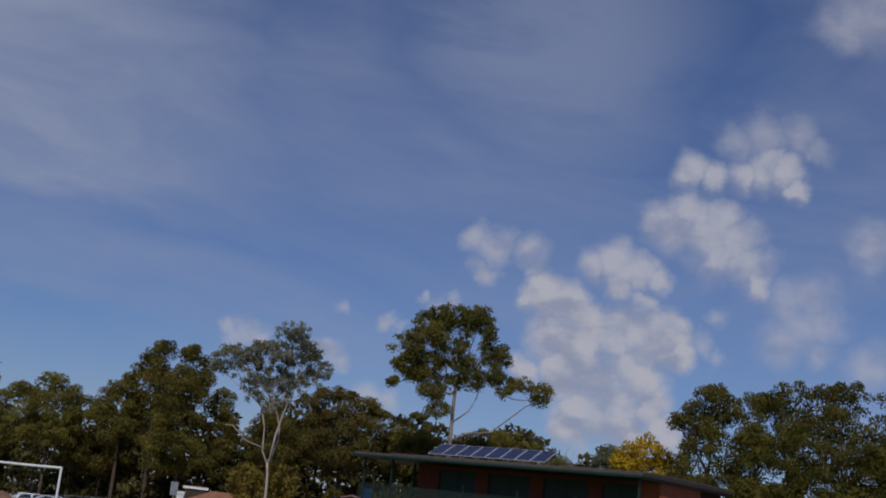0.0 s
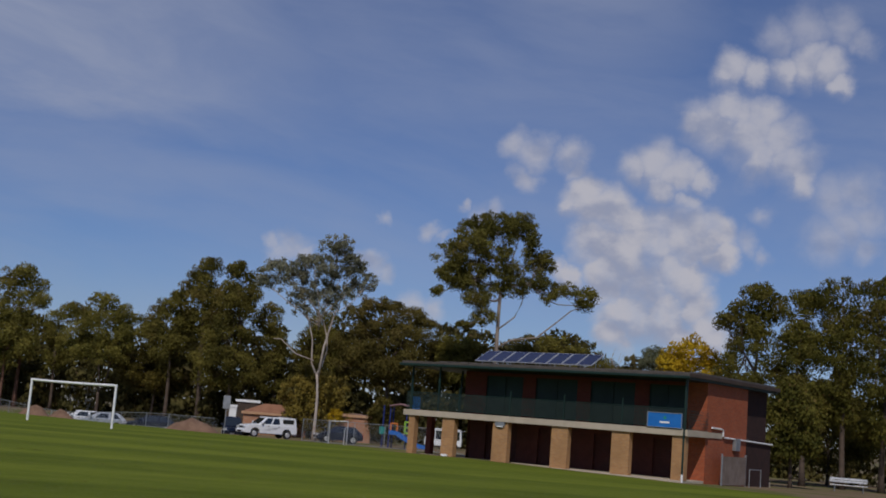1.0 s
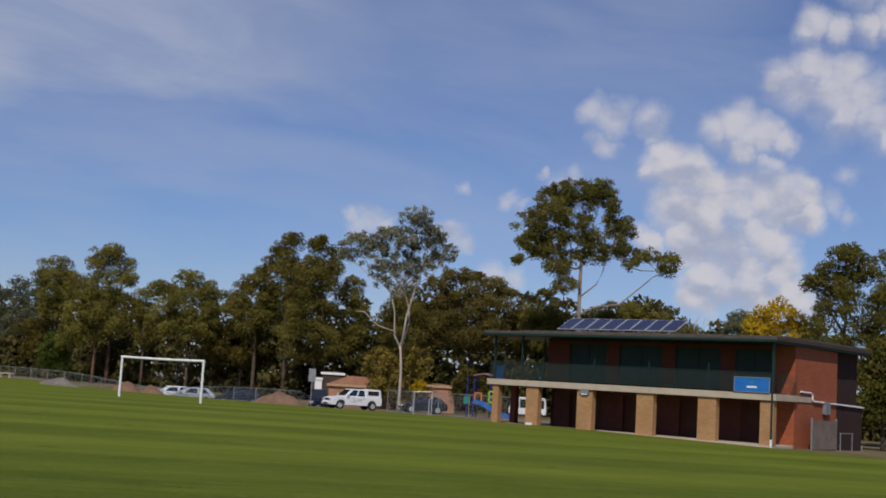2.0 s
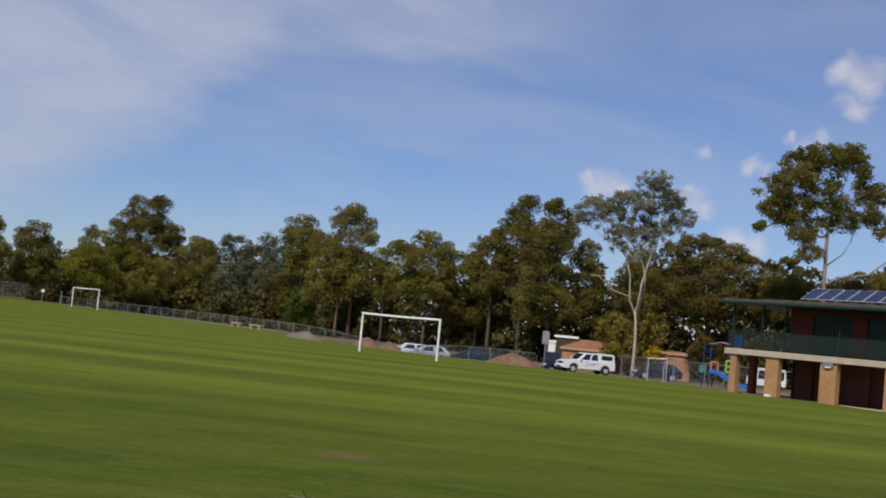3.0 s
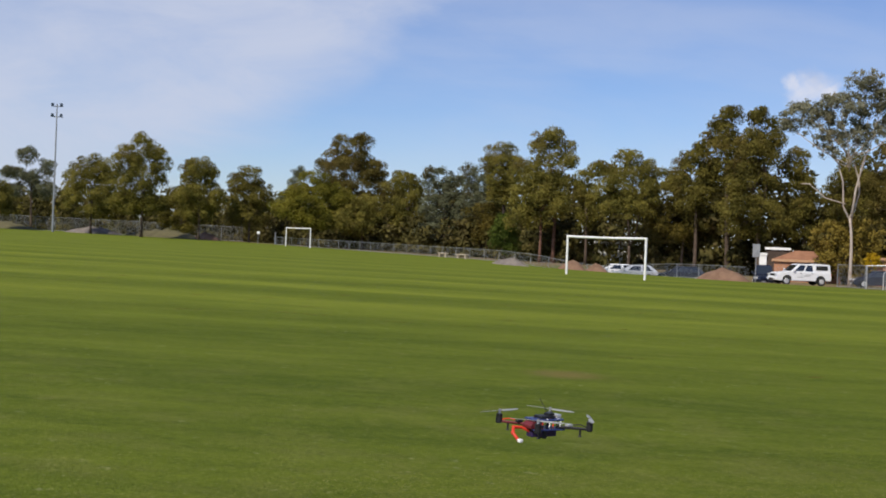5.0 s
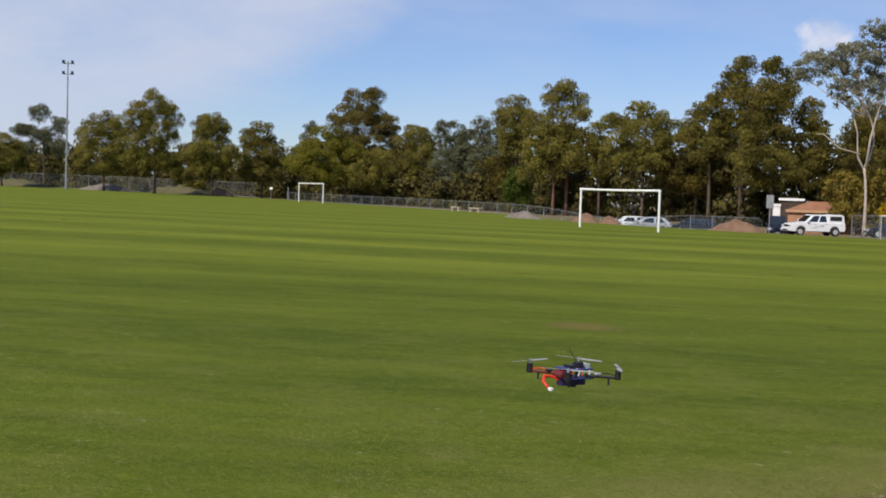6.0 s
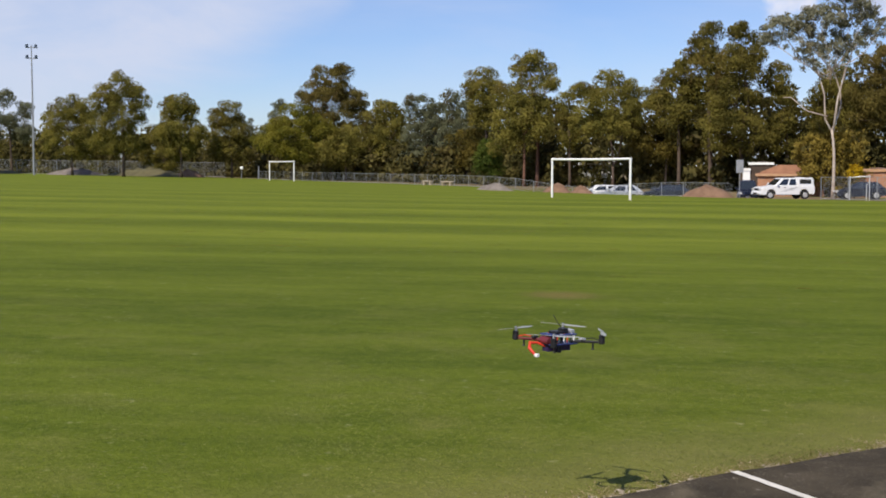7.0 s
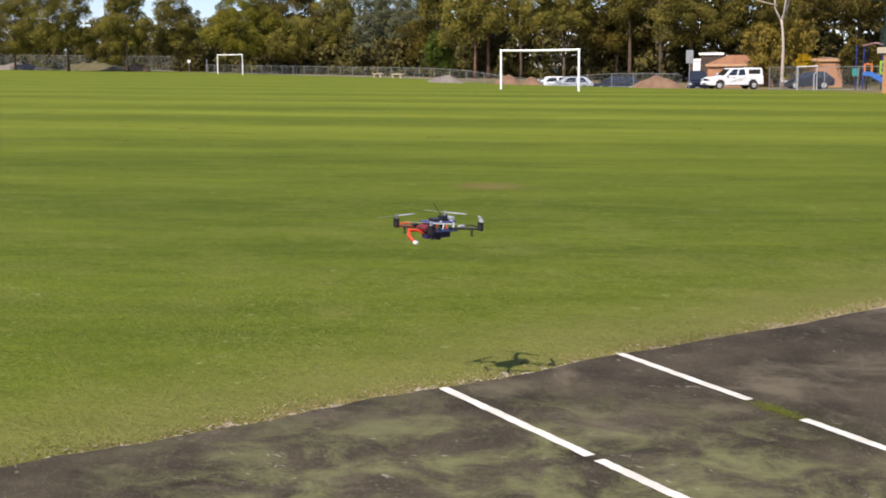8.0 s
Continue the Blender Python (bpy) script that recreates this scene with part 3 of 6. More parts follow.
def dome_lobes(domes, rng, lobe, gap):
    """Leafy clumps packed through the outer half of rounded domes; returns (clump, dome index) pairs."""
    out = []
    full = [(np.array((x, rng.uniform(-0.25, 0.25) * rx, z)), np.array((rx, max(0.85 * rx, 0.7 * rz), rz)) * 1.1) for x, z, rx, rz in domes]
    for k, (c, r) in enumerate(full):
        s0 = min(lobe, 0.45 * min(r[0], r[2]) + 0.12)
        n = max(6, int(3.5 * (r[0] * r[2] + r[0] * r[1] + r[1] * r[2]) / 3 / s0 ** 2))
        for i in range(n):
            zf = 1 - 2 * (i + 0.5) / n
            a = i * 2.39996 + rng.uniform(-0.5, 0.5)
            d = np.array((math.cos(a) * math.sqrt(1 - zf * zf), math.sin(a) * math.sqrt(1 - zf * zf), zf)) + rng.normal(size=3) * 0.13
            s = s0 * rng.uniform(0.6, 1.25)
            p = c + d * np.maximum(r - s * 0.8, 0.1) * (1.0 if rng.uniform() < 0.72 else rng.uniform(0.45, 0.9))
            if any(np.linalg.norm((p - c2) / r2) < 0.5 for j, (c2, r2) in enumerate(full) if j != k) or rng.uniform() < gap * (0.5 if zf > 0.3 else 1.3):
                continue
            out.append(((tuple(p), (s * rng.uniform(0.9, 1.2), s, s * rng.uniform(0.72, 1.0))), k))
    return out


def tree(x, y, domes, label, leaf=None, bark=None, seed=1, lobe=0.98, dense=13.5, size=0.23, gap=0.08, core=True, trunk_r=None, trunk_top=None, stems=2, name="gum_tree", category="tree", group="", boughs=(), bare=False, droop=0.8, depth=0.22, swell=1.0):
    """A tree whose crown is built of domes (sideways, height, half-width, half-height), turned square to the field."""
    rng = np.random.default_rng(seed)
    domes = [(a, b, c * swell, d * swell) for a, b, c, d in domes]
    ob = thing(name, pose(x, y, ground(x, y) - 0.05, 0, 0, math.degrees(math.atan2(-x, y))), label, category, group)
    top = max(d[1] + d[3] for d in domes)
    low = min(d[1] - d[3] for d in domes)
    r0 = trunk_r or 0.012 * top + 0.04
    end = trunk_top or low + (top - low) * 0.34
    tip = np.mean([d[0] for d in domes]) * 0.4
    bm = bmesh.new()
    pts = [np.array((tip * f * f + 0.01 * top * math.sin(3 * f + seed) * f, 0.01 * top * math.cos(4 * f + seed) * f, end * f)) for f in (i / 7 for i in range(8))]
    tube(pts, [r0 * (1.35 if i == 0 else 1.0) * (1 - 0.35 * i / 7) for i in range(8)], 9, bm)
    if core and gap < 0.25:
        # the inner crown that ties the domes together
        left, right = min(d[0] - d[2] for d in domes), max(d[0] + d[2] for d in domes)
        domes = domes + [((left + right) / 2, low + (top - low) * 0.44, (right - left) * 0.36, (top - low) * 0.36)]
    clumps = dome_lobes(domes, rng, lobe, gap)
    # stems part above the trunk, limbs run on to the domes and twigs to the clumps
    order = sorted(range(len(domes)), key=lambda k: domes[k][0])
    for j in range(stems):
        mine = order[j * len(order) // stems:(j + 1) * len(order) // stems]
        if not mine:
            continue
        mid = np.array((np.mean([domes[k][0] for k in mine]), 0.0, np.mean([domes[k][1] for k in mine])))
        a = pts[-1] if j == 0 else pts[5] + (pts[7] - pts[5]) * rng.uniform(0.2, 1.0)
        b = a + (mid - a) * 0.66
        limb(bm, a, b, r0 * 0.6, r0 * 0.34, rng, 0.14, 7)
        for k in mine:
            cx, cz = domes[k][0], domes[k][1]
            s = a + (b - a) * rng.uniform(0.7, 1.0)
            hub = np.array((cx, 0.0, cz - domes[k][3] * 0.3))
            limb(bm, s, hub, r0 * 0.3, r0 * 0.15, rng, 0.14, 6)
            for (c, r), owner in clumps:
                if owner == k and rng.uniform() < 0.3:
                    limb(bm, s + (hub - s) * rng.uniform(0.6, 1.0), c, r0 * 0.1, 0.012, rng, 0.16, 4)
    for line, r1, r2 in boughs:
        n = len(line)
        tube([(px, 0.12 * math.sin(2.0 * i), pz) for i, (px, pz) in enumerate(line)], [r1 + (r2 - r1) * i / (n - 1) for i in range(n)], 7, bm)
    trunk = part("trunk", bm, bark or BARK, ob)
    for p in trunk.data.polygons:
        p.use_smooth = True
    if not bare:
        shells = [l for l, _ in clumps]
        area = sum(12.6 * r[0] * r[2] for _, r in shells)
        leaf_part("crown", spray_mesh(shells, int(area * dense * (0.36 / size) ** 1.7), size, rng, droop, depth=depth), leaf or LEAF_OLIVE, ob)
    return ob


def plain_domes(height, width, base):
    """The domes of a plain rounded crown."""
    h = height - base
    return [(-0.05 * width, height - 0.26 * h, 0.3 * width, 0.26 * h), (-0.24 * width, height - 0.46 * h, 0.27 * width, 0.24 * h), (0.24 * width, height - 0.42 * h, 0.26 * width, 0.26 * h), (0.02 * width, base + 0.3 * h, 0.46 * width, 0.3 * h)]


TALL = "tall eucalyptus with rounded olive-green crown beyond the field fence"
LINE_UP = "trees along the field"
tree(-154.0, 149.8, plain_domes(9.0, 8.0, 1.5), "low olive eucalyptus at the far end of the field", seed=3, group=LINE_UP)
tree(-156.3, 161.9, [(-1.1, 12.9, 1.9, 1.6), (-3.8, 9.8, 2.1, 1.4), (2.2, 11.1, 1.7, 2.1), (-3.1, 6.5, 2.1, 1.5), (1.9, 7.1, 2.5, 1.8), (-0.6, 9.0, 2.3, 1.7)], "thin grey-green eucalyptus with open crown by the light mast", LEAF_GREY, seed=4, gap=0.15, core=False, dense=14, group=LINE_UP)
tree(-135.7, 153.7, [(-0.1, 10.4, 3.2, 2.3), (-2.3, 8.3, 2.6, 2.5), (1.7, 8.5, 3.0, 2.5), (0.3, 5.2, 4.9, 2.5)], "olive eucalyptus with dark trunk at the field's far edge", seed=5, gap=0.22, group=LINE_UP)
tree(-120.1, 147.2, [(-0.5, 13.2, 3.2, 2.4), (-2.5, 11.2, 2.4, 2.6), (2.1, 11.1, 1.9, 2.5), (-1.0, 8.4, 3.9, 2.5), (-0.3, 5.0, 4.4, 2.1)], "tall olive eucalyptus with straight dark trunk at the field's edge", seed=6, gap=0.2, group=LINE_UP)
tree(-113.4, 152.4, [(-0.3, 11.0, 2.4, 2.0), (-1.8, 9.8, 1.6, 1.8), (1.6, 9.4, 1.5, 2.1), (0.2, 6.7, 3.7, 2.3), (-0.2, 4.3, 3.0, 1.6)], "narrow olive eucalyptus with dark trunk at the field's edge", seed=7, gap=0.16, group=LINE_UP)
tree(-110.0, 161.0, [(-0.6, 10.0, 2.4, 2.0), (-2.3, 9.0, 1.8, 2.0), (0.8, 7.4, 2.9, 2.5), (-0.2, 4.5, 3.8, 2.2)], "dark rounded eucalyptus behind the field fence", LEAF_DARK, seed=8, gap=0.12, group=LINE_UP)
tree(-129.5, 169.3, plain_domes(9.4, 8.0, 0.5), "dark bushy tree in the gap behind the field edge", LEAF_DARK, seed=9, dense=13, group=LINE_UP)
tree(-106.8, 169.1, [(0.5, 11.7, 1.2, 1.3), (-0.3, 9.5, 1.4, 1.6), (-1.6, 7.5, 1.5, 1.4), (0.6, 6.0, 2.0, 1.6)], "slim pale eucalyptus behind the far goal", LEAF_GREY, PALE_BARK, seed=10, gap=0.3, dense=13, group=LINE_UP)
tree(-88.4, 154.5, [(-1.4, 14.6, 1.8, 2.1), (1.5, 14.8, 2.2, 2.2), (-3.5, 12.5, 1.6, 1.8), (0.0, 11.6, 3.5, 2.8), (3.5, 11.3, 1.8, 2.2), (4.7, 9.2, 1.3, 2.1), (0.3, 7.8, 3.8, 2.8)], "big brownish eucalyptus towering over the far goal", LEAF_RUSSET, RED_BARK, seed=11, gap=0.12, group=LINE_UP)
tree(-90.7, 147.3, [(0.9, 9.3, 2.4, 1.6), (-1.0, 7.0, 2.7, 1.9), (-3.1, 5.1, 2.4, 1.8), (3.3, 7.0, 3.1, 2.2), (1.8, 4.1, 3.7, 1.8)], "bright yellow-green eucalyptus behind the far goal", LEAF_BRIGHT, seed=12, group=LINE_UP)
tree(-83.1, 149.4, [(0.8, 5.7, 3.2, 2.4), (-1.6, 3.8, 3.3, 1.9)], "olive bushy eucalyptus behind the fence", LEAF_OLIVE, seed=121, group=LINE_UP)
tree(-78.4, 153.1, [(-0.1, 10.3, 1.8, 1.5), (-1.5, 8.8, 1.6, 1.8), (1.4, 8.5, 1.4, 1.9), (-0.2, 6.0, 3.2, 2.7), (-0.1, 3.1, 2.9, 1.8)], "olive eucalyptus with rounded top behind the fence", seed=13, group=LINE_UP)
OAK = "grey wispy she-oak with fine foliage behind the fence"
tree(-70.3, 149.2, [(-1.4, 10.4, 2.0, 1.9), (1.3, 9.4, 1.8, 2.0), (0.0, 6.3, 3.5, 2.6), (0.1, 3.4, 3.5, 1.8)], OAK, LEAF_GREY, seed=14, size=0.22, lobe=0.7, depth=0.5, name="she_oak", group=LINE_UP)
tree(-63.7, 146.8, [(-1.7, 10.5, 1.6, 1.9), (0.3, 8.9, 1.9, 2.1), (-0.4, 6.1, 3.0, 2.5), (0.3, 3.6, 3.0, 1.8)], OAK, LEAF_GREY, seed=15, size=0.22, lobe=0.7, depth=0.5, gap=0.16, name="she_oak", group=LINE_UP)
tree(-58.0, 140.5, [(-0.8, 12.9, 2.1, 1.7), (-2.3, 11.9, 1.3, 1.3), (1.0, 11.8, 1.3, 1.4), (-0.4, 10.4, 2.0, 1.3), (-0.3, 8.1, 2.1, 1.7)], TALL, seed=16, gap=0.15, group=LINE_UP)
tree(-60.4, 142.7, [(-0.2, 5.0, 3.3, 2.2), (0.8, 3.2, 3.2, 1.8)], "dark olive eucalyptus filling the tree line", LEAF_DEEP, seed=17, group=LINE_UP)
tree(-48.1, 131.4, [(-0.7, 14.2, 1.9, 1.5), (-2.1, 13.2, 1.3, 1.2), (1.0, 13.0, 1.3, 1.4), (-0.1, 11.4, 2.3, 1.2), (1.7, 11.5, 1.0, 0.8), (-0.2, 9.4, 1.9, 1.3), (-0.4, 7.4, 2.1, 1.4)], "tall eucalyptus with reddish trunk and open grey-green top", LEAF_OLIVE, RED_BARK, seed=18, lobe=0.9, gap=0.3, group=LINE_UP)
tree(-48.9, 129.2, [(-1.5, 10.0, 2.0, 1.7), (1.0, 8.5, 2.1, 1.8), (-1.0, 7.5, 2.6, 1.7), (1.8, 6.3, 2.0, 1.6), (-2.0, 5.2, 2.1, 1.8)], "olive bushy eucalyptus under taller trees", LEAF_OLIVE, RED_BARK, seed=19, gap=0.12, group=LINE_UP)
tree(-37.3, 125.0, [(-0.6, 11.6, 1.7, 1.2), (-2.7, 10.1, 1.9, 1.3), (1.6, 10.6, 1.5, 1.1), (2.8, 9.7, 1.3, 1.1), (-0.4, 8.4, 3.3, 1.5), (-0.4, 6.3, 2.9, 1.2), (2.0, 7.6, 1.8, 1.8)], "olive eucalyptus with forked dark trunk behind the parked cars", LEAF_OLIVE, BARK, seed=20, gap=0.2, trunk_top=2.4, group=LINE_UP)
tree(-44.3, 131.7, [(-0.4, 8.9, 1.6, 2.3), (0.1, 5.6, 1.7, 1.5)], "olive eucalyptus filling the tree line", LEAF_OLIVE, seed=21, gap=0.15, group=LINE_UP)
HEAVY = "very tall dark eucalyptus with heavy rounded lobes"
tree(-26.9, 125.1, [(-0.1, 16.3, 1.2, 1.2), (-1.2, 15.3, 1.1, 1.2), (-2.3, 13.9, 0.9, 1.0), (-0.6, 12.8, 1.8, 1.3), (-0.1, 10.2, 2.1, 1.8)], HEAVY, LEAF_DARK, BARK, seed=22, lobe=0.9, gap=0.12, group=LINE_UP)
tree(-23.5, 123.7, [(-0.6, 16.1, 1.4, 1.1), (0.6, 15.0, 1.2, 1.2), (0.8, 13.6, 1.5, 1.5), (-1.1, 13.0, 1.8, 1.5), (0.3, 11.3, 1.9, 1.8), (-1.4, 9.4, 2.5, 2.1), (-0.8, 6.0, 3.5, 2.3)], HEAVY, LEAF_DARK, BARK, seed=23, lobe=0.9, gap=0.12, group=LINE_UP)
tree(-30.3, 125.4, [(0.2, 12.9, 1.0, 1.0), (-0.9, 11.5, 1.2, 1.1), (0.1, 10.4, 1.8, 1.5), (-2.0, 8.9, 1.7, 1.7), (0.4, 8.1, 2.5, 1.8)], "dark eucalyptus shouldering a taller one", LEAF_DARK, BARK, seed=221, lobe=0.9, group=LINE_UP)
tree(-32.3, 127.9, [(-1.1, 5.6, 3.2, 2.3), (2.0, 4.8, 3.1, 2.3)], "dark olive eucalyptus at the car park", LEAF_DEEP, seed=231, group=LINE_UP)
tree(-19.5, 127.2, [(-1.4, 11.5, 1.7, 2.0), (-0.6, 8.3, 1.9, 2.1), (-0.8, 5.4, 2.2, 1.8)], "dark olive eucalyptus behind the white ute", LEAF_DARK, seed=24, group=LINE_UP)
tree(-53.4, 129.6, plain_domes(5.4, 3.6, 0.6), "small fresh-green tree in front of the tree line", LEAF_FRESH, seed=191, lobe=0.6, group=LINE_UP)
tree(-13.1, 110.6, [(0.7, 17.7, 1.4, 1.0), (2.2, 16.2, 1.3, 0.9), (-1.3, 15.7, 2.0, 1.0), (-4.6, 15.1, 1.5, 0.9), (-5.4, 14.0, 1.0, 0.6), (-2.5, 13.9, 1.5, 1.2), (0.9, 14.8, 1.3, 1.3), (3.4, 14.6, 1.2, 1.0), (-2.1, 12.3, 1.1, 1.1), (-0.2, 12.8, 1.2, 1.0), (1.5, 13.5, 1.0, 0.9)],
     "slender pale-barked gum with white forked limbs and thin crown", LEAF_PALE, PALE_BARK, seed=25, lobe=0.5, size=0.21, dense=17, gap=0.28, swell=1.17, core=False, depth=0.6, trunk_r=0.16, trunk_top=6.0, stems=1,
     boughs=[([(-0.1, 5.6), (-0.8, 7.0), (-0.9, 9.1), (-1.6, 11.5), (-2.3, 13.5)], 0.10, 0.03), ([(-0.1, 5.8), (0.2, 8.6), (0.8, 11.2), (1.4, 13.0), (3.0, 14.9)], 0.12, 0.03), ([(-0.6, 7.2), (-2.3, 7.7), (-3.7, 8.9), (-4.4, 8.9)], 0.06, 0.03), ([(-1.2, 10.6), (-3.0, 12.4), (-4.6, 14.6)], 0.06, 0.03)])
tree(-7.8, 125.0, [(-1.5, 13.8, 2.3, 0.8), (-3.7, 12.8, 1.7, 0.9), (1.7, 13.2, 1.6, 0.8), (3.4, 12.4, 1.4, 0.6), (-2.2, 10.1, 3.6, 2.4), (2.0, 10.1, 2.9, 2.4), (-0.2, 7.6, 4.5, 2.0)], "broad brownish umbrella-shaped tree behind the playground", LEAF_RUSSET, seed=26)
tree(-14.9, 129.0, plain_domes(13.2, 7.5, 1.5), "dark olive eucalyptus behind the pale gum", LEAF_DARK, seed=262, dense=13, group=LINE_UP)
tree(-1.5, 127.2, [(0.1, 10.3, 2.4, 1.4), (-1.5, 9.4, 1.8, 1.2), (0.5, 7.6, 3.0, 1.8)], "dark spreading tree behind the playground", LEAF_OLIVE, seed=261)
tree(-14.0, 115.8, plain_domes(7.2, 6.4, 0.3), "feathery brown-green bottlebrush behind the wire fence", LEAF_BRUSH, seed=27, lobe=0.6, size=0.26, depth=0.5, name="bottlebrush", droop=-0.6)
tree(3.1, 118.0, [(-1.0, 21.9, 2.3, 1.3), (-3.3, 21.0, 1.8, 1.4), (1.4, 22.1, 1.4, 1.3), (-5.1, 18.6, 1.5, 1.6), (-2.0, 19.2, 2.4, 1.9), (2.5, 20.7, 0.8, 1.5), (3.5, 18.7, 1.6, 1.3), (-2.8, 16.8, 1.6, 1.3), (-5.3, 16.9, 1.4, 1.2), (-4.0, 16.2, 1.1, 0.9), (0.7, 17.3, 1.6, 1.3), (-0.4, 15.9, 1.0, 0.8), (-6.4, 15.2, 0.7, 0.7), (1.4, 16.0, 1.2, 0.9), (3.5, 16.7, 1.3, 1.0), (-2.1, 14.7, 1.5, 1.1), (-1.7, 12.9, 1.2, 0.9), (-3.3, 12.1, 0.8, 0.4),
                  (6.0, 16.1, 1.3, 0.8), (8.0, 15.4, 1.1, 1.2), (4.7, 15.2, 0.8, 0.7)],
     "very tall spreading gum with open crown above the clubhouse", LEAF_GUM, GUM_BARK, seed=28, lobe=0.7, size=0.22, dense=16, gap=0.08, swell=1.12, core=False, depth=0.4, trunk_r=0.24, trunk_top=16.0, stems=4,
     boughs=[([(-0.1, 10.2), (1.2, 11.0), (3.6, 11.4), (5.4, 13.0), (6.7, 14.2), (8.0, 14.8)], 0.11, 0.04), ([(-0.1, 12.0), (1.3, 13.2), (1.9, 14.5), (2.1, 15.6)], 0.08, 0.04)])
tree(0.0, 130.0, [(-0.3, 10.4, 2.3, 1.2), (-2.0, 9.1, 2.4, 1.2), (1.0, 8.4, 3.0, 1.6)], "olive tree behind the clubhouse roof", LEAF_OLIVE, seed=29)
tree(9.0, 129.7, [(0.0, 11.7, 1.8, 1.0), (-2.0, 10.7, 2.4, 1.1), (2.1, 11.1, 1.8, 0.8), (0.0, 9.2, 4.0, 1.6)], "olive tree behind the clubhouse roof", LEAF_OLIVE, seed=30)
tree(14.6, 128.0, plain_domes(10.6, 6.0, 6.0), "olive tree behind the clubhouse roof", LEAF_DARK, seed=31)
tree(19.2, 123.6, plain_domes(12.0, 4.6, 6.5), "grey thin tree behind the clubhouse roof", LEAF_GREY, seed=32, gap=0.4, dense=18)
tree(18.3, 99.0, plain_domes(10.9, 6.6, 4.0), "wattle in bright yellow blossom behind the clubhouse", LEAF_YELLOW, seed=33, lobe=0.7, size=0.28, name="wattle_tree")
tree(21.8, 81.5, [(-0.2, 6.3, 1.3, 1.4), (0.1, 4.5, 1.9, 1.7), (-0.2, 2.6, 1.8, 1.3)], "low drooping olive tree beside the clubhouse wall", LEAF_WOOD, seed=41, lobe=0.7, size=0.28, droop=0.9)
RIGHT, YARD = "dense dark-green eucalyptus beside the clubhouse", "trees beside the clubhouse"
tree(23.0, 94.8, [(-0.5, 14.2, 1.6, 1.0), (-1.9, 13.0, 1.3, 0.9), (-3.0, 12.1, 0.9, 0.9), (-0.1, 12.7, 1.5, 1.1), (-0.9, 10.1, 1.9, 1.5), (-2.1, 8.1, 1.8, 1.5), (-0.4, 6.6, 2.0, 1.8)], RIGHT, LEAF_WOOD, BARK, seed=34, lobe=0.85, size=0.22, gap=0.2, group=YARD)
tree(25.9, 93.5, [(-1.2, 13.2, 1.5, 1.3), (0.1, 14.1, 1.4, 1.1), (-0.6, 10.9, 1.8, 1.5), (-1.0, 8.4, 1.9, 1.8), (-0.5, 5.5, 2.0, 1.9)], RIGHT, LEAF_WOOD, seed=35, lobe=0.85, size=0.22, gap=0.12, group=YARD)
tree(29.1, 94.2, [(-0.4, 15.2, 1.4, 1.0), (-2.0, 13.9, 1.4, 1.1), (-0.2, 12.8, 1.8, 1.6), (-1.1, 11.0, 1.4, 1.2), (0.2, 8.9, 1.6, 1.6), (-1.0, 6.2, 2.0, 1.6)], RIGHT, LEAF_WOOD, BARK, seed=36, lobe=0.85, size=0.22, gap=0.2, group=YARD)
tree(32.0, 94.0, [(-0.7, 15.4, 1.5, 1.1), (0.9, 15.3, 1.6, 1.3), (-0.7, 13.0, 1.8, 1.7), (1.0, 10.9, 2.0, 1.8), (-0.8, 10.4, 1.4, 1.6), (0.7, 7.9, 2.1, 1.7), (-0.5, 4.4, 1.8, 1.4)], RIGHT, LEAF_WOOD, seed=37, lobe=0.85, size=0.22, gap=0.16, group=YARD)
tree(36.6, 92.5, plain_domes(15.6, 8.0, 3.0), RIGHT, LEAF_WOOD, seed=371, lobe=0.85, size=0.22, group=YARD)
tree(31.5, 106.0, plain_domes(9.0, 9.0, 1.0), "dark tree deep behind the clubhouse yard", LEAF_DARK, seed=38, dense=13)
tree(43.0, 98.0, plain_domes(14.0, 9.0, 1.5), RIGHT, LEAF_DARK, seed=39, dense=13, group=YARD)
tree(15.5, 128.0, plain_domes(12.4, 3.2, 9.0), "bare grey dead tree behind the clubhouse roof", bark=PALE_BARK, seed=40, bare=True, name="dead_tree", trunk_r=0.1)


